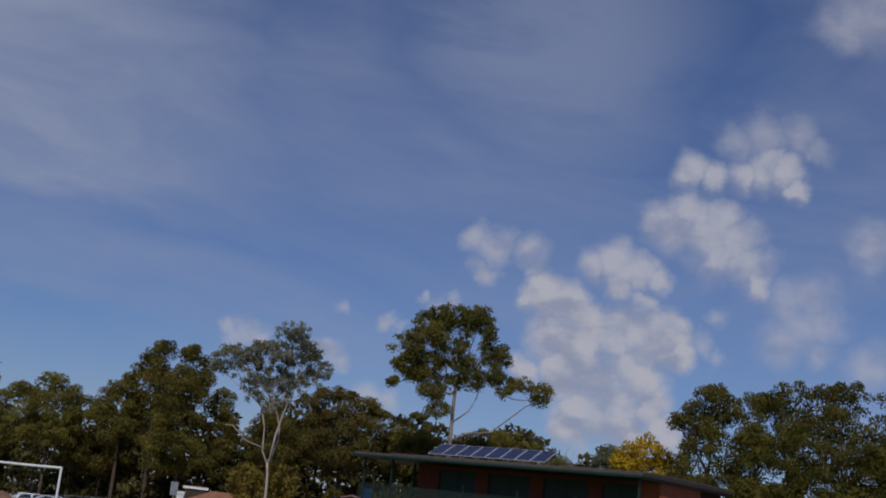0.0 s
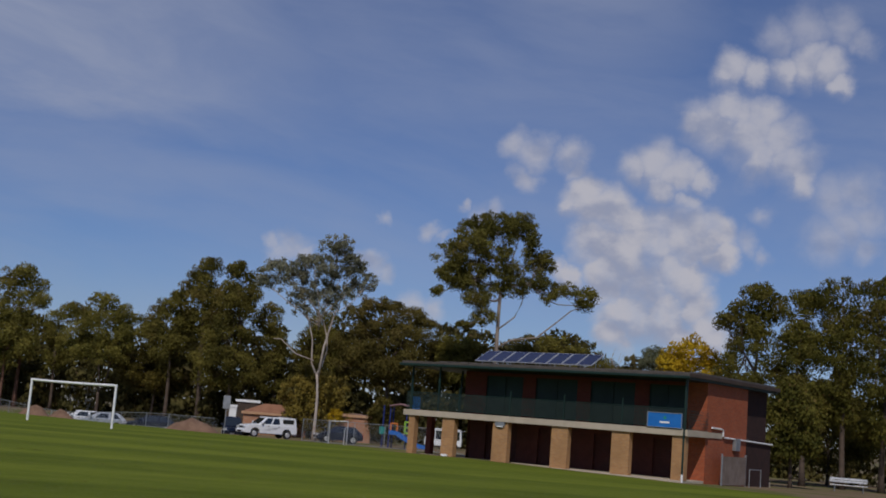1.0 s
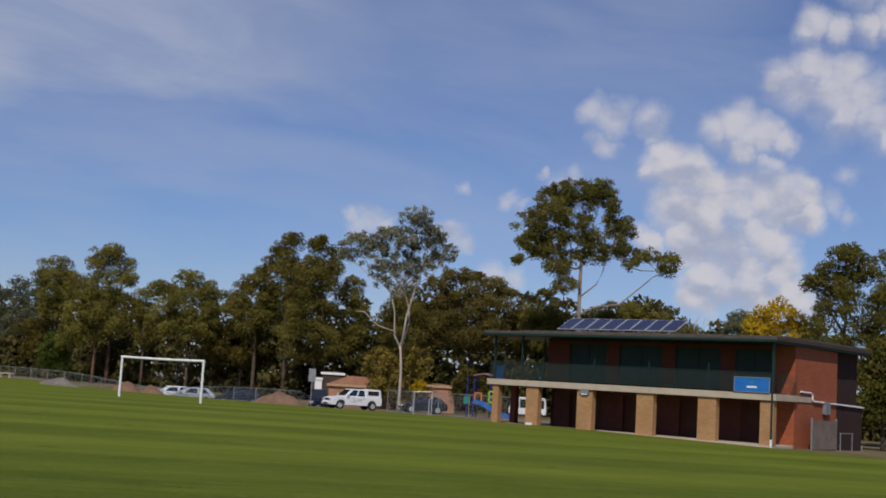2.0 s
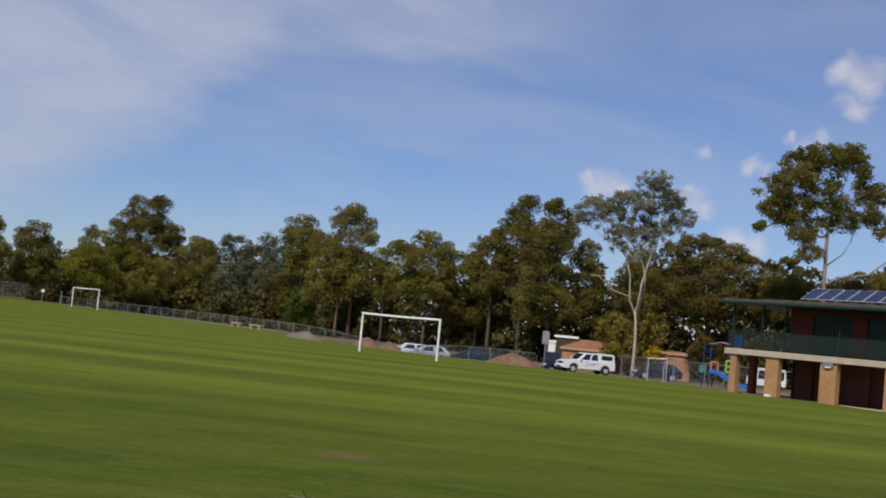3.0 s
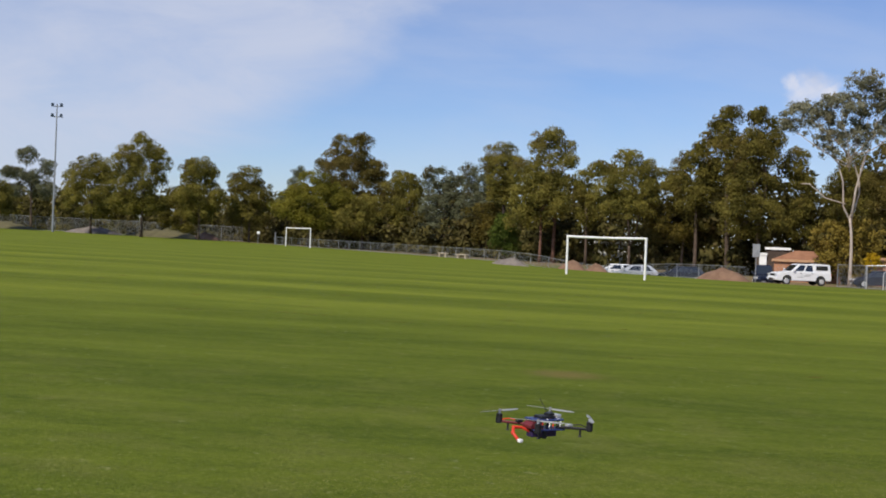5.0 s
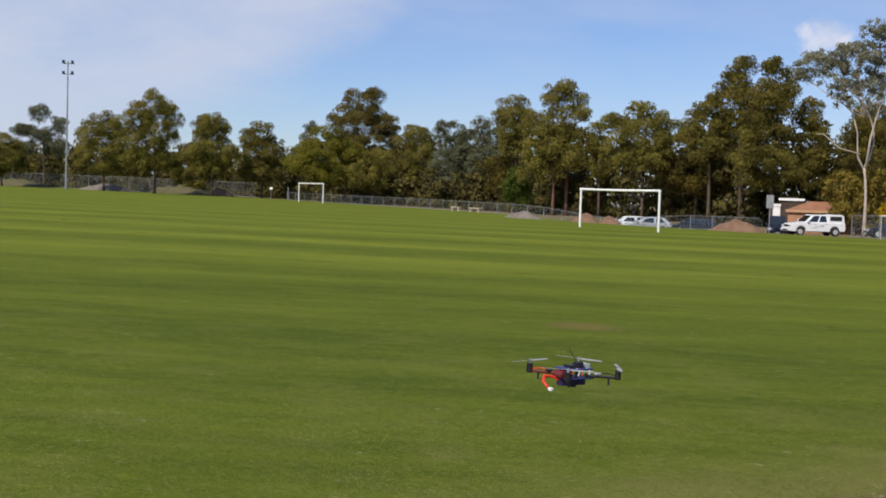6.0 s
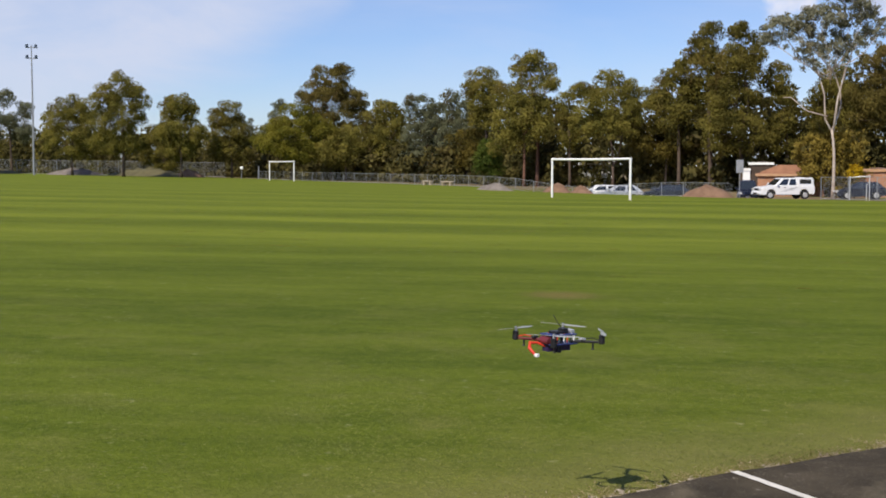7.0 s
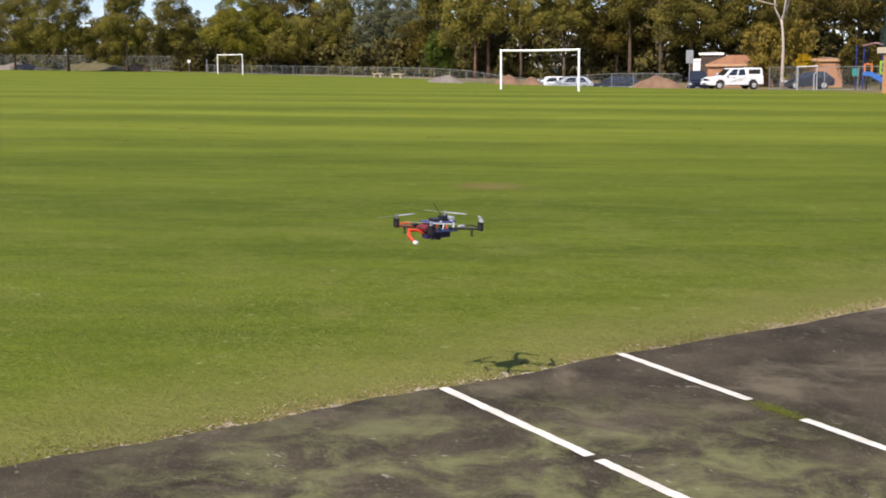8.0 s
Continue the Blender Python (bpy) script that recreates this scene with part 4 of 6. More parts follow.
def undergrowth():
    """Dark scrub that closes the foot of the tree line."""
    rng = np.random.default_rng(77)
    lobes = []
    line = [(-230, 190, 6.0), (-190, 182, 6.5), (-120, 184, 7.0), (-95, 168, 7.5), (-60, 157, 9.0), (-30, 138, 10.5), (-8, 136, 11.0), (10, 134, 11.5), (21, 134, 9.0), (28, 134, 8.0), (60, 112, 8.0)]
    for (x0, y0, h0), (x1, y1, h1) in zip(line, line[1:]):
        k = int(math.hypot(x1 - x0, y1 - y0) / 1.0)
        for i in range(k):
            f = (i + rng.uniform(0, 1)) / k
            x, y = x0 + (x1 - x0) * f, y0 + (y1 - y0) * f + rng.uniform(-4, 4)
            h = (h0 + (h1 - h0) * f) * rng.uniform(0.75, 1.25)
            for zz in np.arange(0.4, h, 1.3):
                r = rng.uniform(0.9, 1.6)
                lobes.append(((x + rng.normal() * 0.5, y + rng.normal() * 0.5, ground(x, y) + zz), (r, r, r * 0.7)))
    near = [(-126, 176, 4.0), (-104, 166, 4.0), (-98, 160, 4.0), (-75, 149, 4.5), (-58, 139.5, 5.0), (-42, 132, 5.0), (-22, 127, 6.0), (-3, 127, 7.0), (3, 126, 6.0)]
    for (x0, y0, h0), (x1, y1, h1) in zip(near, near[1:]):
        for i in range(int(math.hypot(x1 - x0, y1 - y0) / 0.8)):
            f = rng.uniform(0, 1)
            x, y = x0 + (x1 - x0) * f, y0 + (y1 - y0) * f + rng.uniform(-2, 2)
            if -41.2 < x < -39.7:
                continue
            for zz in np.arange(0.5, h0 * rng.uniform(0.6, 1.15), 1.2):
                r = rng.uniform(0.8, 1.4)
                lobes.append(((x + rng.normal() * 0.5, y + rng.normal() * 0.5, ground(x, y) + zz), (r, r, r * 0.75)))
    ob = leaf_part("undergrowth", spray_mesh(lobes, 180000, 0.66, rng), LEAF_SCRUB, None)
    tagged(ob, "dark scrub filling the foot of the tree line", "shrubs", kind="stuff")


undergrowth()


def far_woods():
    """The wood that closes the far end of the field."""
    rng = np.random.default_rng(78)
    lobes = []
    for i in range(260):
        x = rng.uniform(-290, -95)
        y = 186 + (x + 95) * 0.02 + rng.uniform(-6, 14)
        for zz in np.arange(0.5, rng.uniform(4.0, 9.5), 1.8):
            r = rng.uniform(1.4, 2.4)
            lobes.append(((x + rng.normal() * 0.8, y, ground(x, y) + zz), (r, r, r * 0.8)))
    ob = leaf_part("far_woods", spray_mesh(lobes, 52000, 0.7, rng), LEAF_DARK, None)
    tagged(ob, "dark distant wood behind the far end of the field", "woods", kind="stuff")


far_woods()


# ---- clubhouse ----
HOUSE = Matrix.Translation((11.75, 65.86, -0.52)) @ Matrix(((-0.8162, 0.5778, 0, 0), (0.5778, 0.8162, 0, 0), (0, 0, 1, 0), (0, 0, 0, 1)))
# local x runs along the front (from its sunlit end), y into the depth, z up from the floor; the frame is mirrored, so meshes are built here and turned in place


def house_part(name, bm, material, parent, label=""):
    bmesh.ops.transform(bm, matrix=HOUSE, verts=bm.verts)
    bmesh.ops.reverse_faces(bm, faces=bm.faces)
    return part(name, bm, material, parent, label)


def clubhouse():
    ob = thing("clubhouse", Matrix.Identity(4), "two-storey red-brick clubhouse with verandah deck on tan brick piers", "building")
    P = lambda name, bm, mat, label="", parent=ob: house_part(name, bm, mat, parent, label)
    P("floor_slab", box(-0.24, -0.25, -0.5, 18.6, 12.38, 0.0, 0.02), CONCRETE)
    P("upper_floor", box(0.01, 2.86, 2.365, 18.5, 8.0, 2.66), CONCRETE)
    for i, (c, w) in enumerate(((18.13, 0.46), (15.32, 0.90), (11.53, 1.06), (7.48, 1.08), (3.6, 1.1), (0.12, 0.75))):
        P("pier", box(c - w / 2, 0.0, 0.0, c + w / 2, 0.42, 2.34, 0.012), TAN_BRICK)
    P("rear_pier", box(18.2, 2.2, 0.0, 18.6, 2.59, 2.338, 0.01), SHADED_BRICK, "brick pier coloured as in shade at the rear corner of the deck")
    lamp = P("pier_lamp", box(11.2, -0.10, 2.08, 11.86, -0.002, 2.335, 0.02), STEEL, "grey weatherproof lamp housing on a pier")
    P("tube", box(11.3, -0.13, 2.04, 11.72, -0.06, 2.10, 0.015), WHITE, "white lamp tube", lamp)
    P("pale_block", box(15.2, -0.14, 0.0, 15.62, -0.004, 0.16, 0.015), WHITE, "white painted block at the foot of a pier")
    P("deck", box(-0.42, -0.12, 2.34, 18.75, 2.598, 2.69, 0.02), CONCRETE, "pale concrete verandah deck with exposed edge")
    # dark sheet added out of sight so less sunlight bounces off the deck
    P("bounce_layer", box(-0.3, 0.02, 2.694, 18.6, 2.59, 2.71), TIMBER, "unseen dark layer added on the deck to cut bounced light")
    # ground storey: wall behind the piers with roller doors
    for x0, x1 in ((2.9, 4.4), (6.7, 8.2), (10.5, 12.0), (14.3, 15.699)):
        P("ground_wall", box(x0, 2.6, 0.0, x1, 2.85, 2.34), MAROON)
    P("ground_wall", box(0.001, 2.6, 0.0, 1.05, 2.85, 2.34), RED_BRICK, "red brick wall beside the roller doors")
    for x0, x1 in ((1.05, 2.9), (4.4, 6.7), (8.2, 10.5), (12.0, 14.3)):
        P("lintel", box(x0, 2.602, 2.1, x1, 2.85, 2.34), MAROON)
    for x0, x1 in ((1.05, 2.9), (4.4, 6.7), (8.2, 10.5), (12.0, 14.3)):
        door = P("roller_door", box(x0, 2.752, 0.0, x1, 2.79, 2.1), DARK_RED, "dark red ribbed roller door")
        for k in range(14):
            P("slat", box(x0, 2.71, 0.15 * k + 0.006, x1, 2.751, 0.15 * k + 0.144, 0.012), DARK_RED, "", door)
    P("end_wall", box(0.0, 2.6, -0.3, -0.25, 8.3, 5.35), RED_BRICK)
    P("recessed_wall", box(0.35, 8.301, 2.37, 0.1, 12.15, 5.35), SHADED_WALL, "maroon upper wall set back, coloured dark as in tree shade")
    P("lower_side_wall", box(0.0, 8.301, -0.3, -0.25, 12.15, 2.3), SHADED_WALL, "maroon lower wall coloured dark as in tree shade")
    P("lower_ledge", box(0.34, 8.301, 2.302, -0.27, 12.15, 2.36), SHADED_WALL)
    P("inner_end_wall", box(15.7, 2.6, 0.0, 15.45, 12.15, 2.34), RED_BRICK)
    P("back_wall", box(0.3, 12.151, -0.3, 15.7, 12.4, 2.36), RED_BRICK)
    P("upper_back_wall", box(0.36, 12.151, 2.37, 16.2, 12.4, 5.35), RED_BRICK)
    # upper storey
    P("upper_inner_wall", box(16.1, 2.85, 2.69, 15.85, 12.15, 5.35), RED_BRICK)
    cuts = [(1.1, 3.3), (4.2, 7.1), (8.0, 10.9), (11.8, 14.5)]
    x = 0.001
    for a, b in cuts:
        # the sunlit end bay is plain red brick, the others the shade-darkened copy
        P("upper_wall", box(x, 2.6, 2.69, a, 2.85, 5.35), RED_BRICK if x < 0.1 else SHADED_BRICK)
        P("lintel", box(a, 2.602, 5.15, b, 2.85, 5.35), SHADED_BRICK)
        x = b
    P("upper_wall", box(x, 2.6, 2.69, 16.1, 2.85, 5.35), SHADED_BRICK)
    for a, b in cuts:
        door = P("sliding_door", box(a, 2.70, 2.69, b, 2.76, 5.15, 0.01), GREEN, "dark green boarded sliding door")
        bm = bmesh.new()
        m = (a + b) / 2
        for x0, x1, z0, z1 in ((a, a + 0.07, 2.7, 5.15), (b - 0.07, b, 2.7, 5.15), (m - 0.04, m + 0.04, 2.7, 5.15), (a, b, 5.07, 5.15)):
            box(x0, 2.66, z0, x1, 2.695, z1, 0, bm)
        P("door_frame", bm, GREEN, "", door)
    # roof
    P("roof", box(-0.55, -0.455, 5.50, 18.9, 12.5, 5.66, 0.02), ROOFING, "low grey metal roof with deep front overhang")
    P("ceiling_lining", box(-0.45, -0.3, 5.36, 18.95, 12.4, 5.495), GREEN)
    P("gutter", box(-0.6, -0.60, 5.38, 19.0, -0.46, 5.53, 0.03), GREEN, "dark green front gutter")
    P("main_roof", box(-0.3, 1.3, 5.715, 17.3, 12.3, 5.83, 0.02), ROOFING, "tan sheet-metal main roof above the verandah")
    bm = bmesh.new()
    for k in range(26):
        box(-0.5 + k * 0.76, -0.42, 5.66, -0.45 + k * 0.76, 12.45, 5.70, 0, bm)
    P("roof_ribs", bm, ROOFING)
    P("barge_board", box(-0.60, -0.44, 5.48, -0.555, 12.5, 5.69, 0.01), TIMBER, "dark brown roof edge board")
    for x, y, z in ((18.3, 0.01, 2.69), (16.2, 0.01, 2.69), (16.3, 2.5, 2.715), (-0.22, 0.01, 2.69)):
        P("verandah_post", box(x - 0.05, y - 0.05, z, x + 0.05, y + 0.05, 5.36, 0.01), GREEN, "dark green verandah post")
    # railing of dark mesh with rails and stubby posts
    for x in (18.2, 14.6, 10.93, 7.27, 3.55):
        P("rail_post", box(x - 0.04, -0.08, 2.69, x + 0.04, 0.0, 4.15, 0.008), GREEN)
    P("top_rail", tube([(-0.3, -0.04, 3.78), (18.6, -0.04, 3.78)], [0.025, 0.025], 8), GREEN)
    P("bottom_rail", tube([(-0.3, -0.04, 2.80), (18.6, -0.04, 2.80)], [0.02, 0.02], 8), GREEN)
    for k in range(5):
        x0, x1 = (18.6, 14.64, 10.97, 7.31, 3.59)[k], (14.56, 10.89, 7.23, 3.51, -0.3)[k]
        P("mesh_panel", wire_grid(x1, x0, 2.82, 3.76, 0.075, 0.024), MESH_DARK, "dark green wire mesh balcony panel")
    side = bmesh.new()
    for k in range(14):
        box(-0.40, 0.1 + k * 0.18, 2.72, -0.385, 0.112 + k * 0.18, 3.72, 0, side)
    for k in range(7):
        box(-0.40, 0.0, 2.75 + k * 0.155, -0.385, 2.6, 2.765 + k * 0.155, 0, side)
    P("side_mesh_panel", side, MESH_DARK)
    # downpipe at the front corner, painted green with a white foot
    P("downpipe", tube([(-0.25, -0.18, 5.4), (-0.25, -0.18, 0.32)], [0.055, 0.055], 10), GREEN)
    P("downpipe_foot", tube([(-0.25, -0.18, 0.32), (-0.25, -0.18, -0.1)], [0.06, 0.06], 10), WHITE, "white plastic pipe foot")
    # waste pipe across the sunlit end wall
    P("waste_pipe", tube([(-0.33, 3.2, 2.92), (-0.33, 4.6, 2.88), (-0.33, 4.75, 2.84), (-0.33, 4.78, 2.50), (-0.33, 4.9, 2.44), (-0.33, 8.0, 2.36), (-0.33, 12.2, 2.25)], [0.05] * 7, 10), WHITE, "white plastic waste pipe")
    P("meter_box", box(-0.26, 6.3, 1.75, -0.48, 6.95, 2.45, 0.015), STEEL, "grey metal meter box")
    P("sill_band", box(-0.252, 2.62, 2.36, -0.30, 4.7, 2.66, 0.005), CONCRETE)
    return ob


def wire_grid(x0, x1, z0, z1, step, t):
    """Upright and level wires in the plane of the railing."""
    bm = bmesh.new()
    n = int((x1 - x0) / step)
    for i in range(n + 1):
        x = x0 + (x1 - x0) * i / n
        vs = [bm.verts.new(p) for p in ((x - t / 2, -0.04, z0), (x + t / 2, -0.04, z0), (x + t / 2, -0.04, z1), (x - t / 2, -0.04, z1))]
        bm.faces.new(vs)
    m = int((z1 - z0) / step)
    for i in range(m + 1):
        z = z0 + (z1 - z0) * i / m
        vs = [bm.verts.new(p) for p in ((x0, -0.045, z - t / 2), (x1, -0.045, z - t / 2), (x1, -0.045, z + t / 2), (x0, -0.045, z + t / 2))]
        bm.faces.new(vs)
    return bm


clubhouse()


def solar_panels():
    tilt = Matrix.Translation((0, 1.9, 5.96)) @ Matrix.Rotation(radians(27), 4, "X")
    first = None
    for k in range(8):
        ob = thing("solar_panel", Matrix.Identity(4), "dark blue solar panel with silver frame on the clubhouse roof", "solar panel", "rooftop solar panels")
        x0 = 6.75 + k * 1.04
        for nm, bm, mt in (("frame", box(x0, 0, 0, x0 + 1.0, 1.65, 0.04, 0.004), ALU), ("glass_sheet", box(x0 + 0.05, 0.05, 0.042, x0 + 0.95, 1.6, 0.048), CELL)):
            bmesh.ops.transform(bm, matrix=tilt, verts=bm.verts)
            house_part(nm, bm, mt, ob)
        for y in (0.12, 1.5):
            z1 = (tilt @ Vector((0, y, 0))).z
            yy = (tilt @ Vector((0, y, 0))).y
            house_part("bracket", box(x0 + 0.45, yy - 0.02, 5.82, x0 + 0.5, yy + 0.02, z1), ALU, ob)


solar_panels()


def club_sign():
    ob = thing("sign_board", Matrix.Identity(4), "blue sponsor board hanging on the balcony rail", "sign")
    house_part("board", box(-0.1, -0.17, 2.72, 1.95, -0.10, 3.52, 0.008), BLUE, ob)
    bm = bmesh.new()
    for x0, x1, z0, z1 in ((-0.1, 1.95, 3.49, 3.53), (-0.1, 1.95, 2.71, 2.75), (-0.11, -0.06, 2.72, 3.52), (1.91, 1.96, 2.72, 3.52)):
        box(x0, -0.185, z0, x1, -0.165, z1, 0, bm)
    house_part("frame", bm, STEEL, ob)
    bm = box(0.62, -0.178, 2.95, 1.2, -0.171, 3.05)
    house_part("writing_bar", bm, WHITE, ob)
    house_part("emblem", tube([(0.9, -0.171, 3.25), (0.9, -0.179, 3.25)], [0.09, 0.09], 14), TEAL, ob)
    b2 = thing("sign_board", Matrix.Identity(4), "blue banner on the open end of the balcony", "sign")
    house_part("board", box(17.62, 0.05, 2.72, 18.42, 0.10, 3.5, 0.008), BLUE, b2)


club_sign()


def side_gate():
    ob = thing("metal_gate", Matrix.Identity(4), "brownish-grey corrugated gate screen by the clubhouse wall", "gate")
    for k in range(28):
        house_part("board", box(-0.9 - 0.02 * (k % 2), 3.5 + k * 0.115, -0.15, -0.93 - 0.02 * (k % 2), 3.61 + k * 0.115, 1.42), GATE, ob)
    for y in (3.45, 6.75):
        house_part("post", box(-0.86, y - 0.04, -0.3, -0.94, y + 0.04, 1.55, 0.008), STEEL, ob)
    rail = thing("hand_rail", Matrix.Identity(4), "grey tubular rail beside the clubhouse steps", "rail")
    house_part("tube", tube([(-1.1, 6.9, -0.3), (-1.1, 6.9, 0.75), (-1.1, 8.6, 0.75), (-1.1, 8.6, -0.3)], [0.03] * 4, 8), STEEL, rail)


side_gate()


# ---- goals ----
def goal(bl, br, label):
    a, b = Vector(bl), Vector(br)
    mid = (a + b) / 2
    ang = math.degrees(math.atan2(b.y - a.y, b.x - a.x))
    half = (b - a).length / 2
    ob = thing("football_goal", pose(mid.x, mid.y, ground(mid.x, mid.y), 0, 0, ang), label, "goal", "football goals")
    for s in (-1, 1):
        x = s * half
        zb = ground(*( (a if s < 0 else b).xy)) - ground(mid.x, mid.y)
        part("post", tube([(x, 0, zb - 0.1), (x, 0, 2.5)], [0.075, 0.075], 12), WHITE, ob)
    pts = [(-half - 0.06 + (2 * half + 0.12) * i / 8, 0, 2.5 - 0.03 * math.sin(math.pi * i / 8)) for i in range(9)]
    part("crossbar", tube(pts, [0.075] * 9, 12), WHITE, ob)
    return ob


goal((-26.56, 75.17, 0), (-20.35, 71.75, 0), "white steel football goal frame without a net on the turf")
far = goal((-87.6, 136.8, 0), (-81.4, 132.8, 0), "white steel football goal frame at the far field end")


# ---- light mast ----
def light_mast(x, y, h):
    ob = thing("light_mast", pose(x, y, ground(x, y), 0, 0, 40), "tall grey steel floodlight mast at the field's edge", "light mast")
    part("pole", tube([(0, 0, -0.2), (0, 0, 4), (0, 0, h)], [0.2, 0.16, 0.08], 12), STEEL, ob)
    for z in (h - 0.35, h - 2.0):
        part("crossarm", box(-0.75, -0.06, z - 0.06, 0.75, 0.06, z + 0.06, 0.01), STEEL, ob)
        for s in (-1, 1):
            lamp = part("floodlight", prism([(-0.24, -0.22), (0.24, -0.28), (0.18, 0.27), (-0.18, 0.27)], -0.32, 0.2, 0.03), BLACK, ob)
            lamp.location = (s * 0.66, 0, z + 0.2)
            g = part("lens", box(-0.18, -0.335, -0.2, 0.18, -0.322, 0.22, 0.005), PANE, lamp)
    return ob


light_mast(-136.5, 146.0, 20.0)


# ---- fences ----
def chain_panel(width, height, step=0.15, t=0.007):
    """Crossed slanting wires in the plane y = 0."""
    verts, faces = [], []

    def strip(x0, z0, x1, z1):
        d = Vector((x1 - x0, z1 - z0)).normalized() * t / 2
        k = len(verts)
        verts.extend([(x0 - d.y, 0, z0 + d.x), (x0 + d.y, 0, z0 - d.x), (x1 + d.y, 0, z1 - d.x), (x1 - d.y, 0, z1 + d.x)])
        faces.append((k, k + 1, k + 2, k + 3))
    c = -height
    while c < width:
        x0, x1 = max(c, 0), min(c + height, width)
        if x1 > x0:
            strip(x0, x0 - c, x1, x1 - c)
            strip(width - x0, x0 - c, width - x1, x1 - c)
        c += step
    me = bpy.data.meshes.new("mesh_panel")
    me.from_pydata(verts, [], faces)
    me.materials.append(STEEL)
    return me


def fence_run(points, height, label, span=3.0):
    ob = thing("wire_fence", Matrix.Identity(4), label, "fence")
    panel = chain_panel(span, height - 0.08)
    post = bpy.data.meshes.new("post")
    bm = tube([(0, 0, -0.3), (0, 0, height + 0.03)], [0.03, 0.03], 7)
    bm.to_mesh(post)
    bm.free()
    post.materials.append(STEEL)
    for a, b in zip(points, points[1:]):
        a, b = Vector(a), Vector(b)
        n = max(1, round((b - a).length / span))
        ang = math.atan2(b.y - a.y, b.x - a.x)
        for i in range(n):
            p, q = a + (b - a) * i / n, a + (b - a) * (i + 1) / n
            o = new("post", post)
            o.parent, o.location = ob, (p.x, p.y, ground(p.x, p.y))
            o = new("mesh_panel", panel)
            o.parent, o.location, o.rotation_euler = ob, (p.x, p.y, ground(p.x, p.y) + 0.04), (0, 0, ang)
        for h in (height, 0.06):
            part("rail", tube([(p.x, p.y, ground(p.x, p.y) + h) for p in (a + (b - a) * i / 6 for i in range(7))], [0.022] * 7, 6), STEEL, ob)
    return ob


fence_run([(-99.0, 151.5), (-66.0, 129.5), (-44.0, 113.8), (-26.0, 101.5), (-19.4, 97.2)], 1.15, "low galvanised chain-wire fence along the field")
fence_run([(-12.6, 98.6), (-8.2, 95.5), (-3.2, 92.0), (0.4, 92.6)], 1.75, "tall chain-wire fence in front of the playground")
fence_run([(-190.0, 160.0), (-150.0, 166.0), (-118.0, 171.0)], 2.4, "tall grey chain-wire fence at the far end", 4.0)
fence_run([(-103.0, 158.0), (-99.0, 151.5)], 1.9, "chain-wire fence corner at the far goal", 2.0)


# ---- vehicles ----
def wheel(ob, x, y, r=0.36, w=0.24):
    t = part("wheel", tube([(0, -w / 2, 0), (0, -w / 2 + 0.03, 0), (0, w / 2 - 0.03, 0), (0, w / 2, 0)], [r - 0.03, r, r, r - 0.03], 20), RUBBER, ob, "black rubber tyre on alloy rim")
    t.location = (x, y, r)
    s = -1 if y < 0 else 1
    part("rim", tube([(0, s * (w / 2 - 0.01), 0), (0, s * (w / 2 + 0.012), 0)], [r * 0.62, r * 0.55], 14), ALU, t)


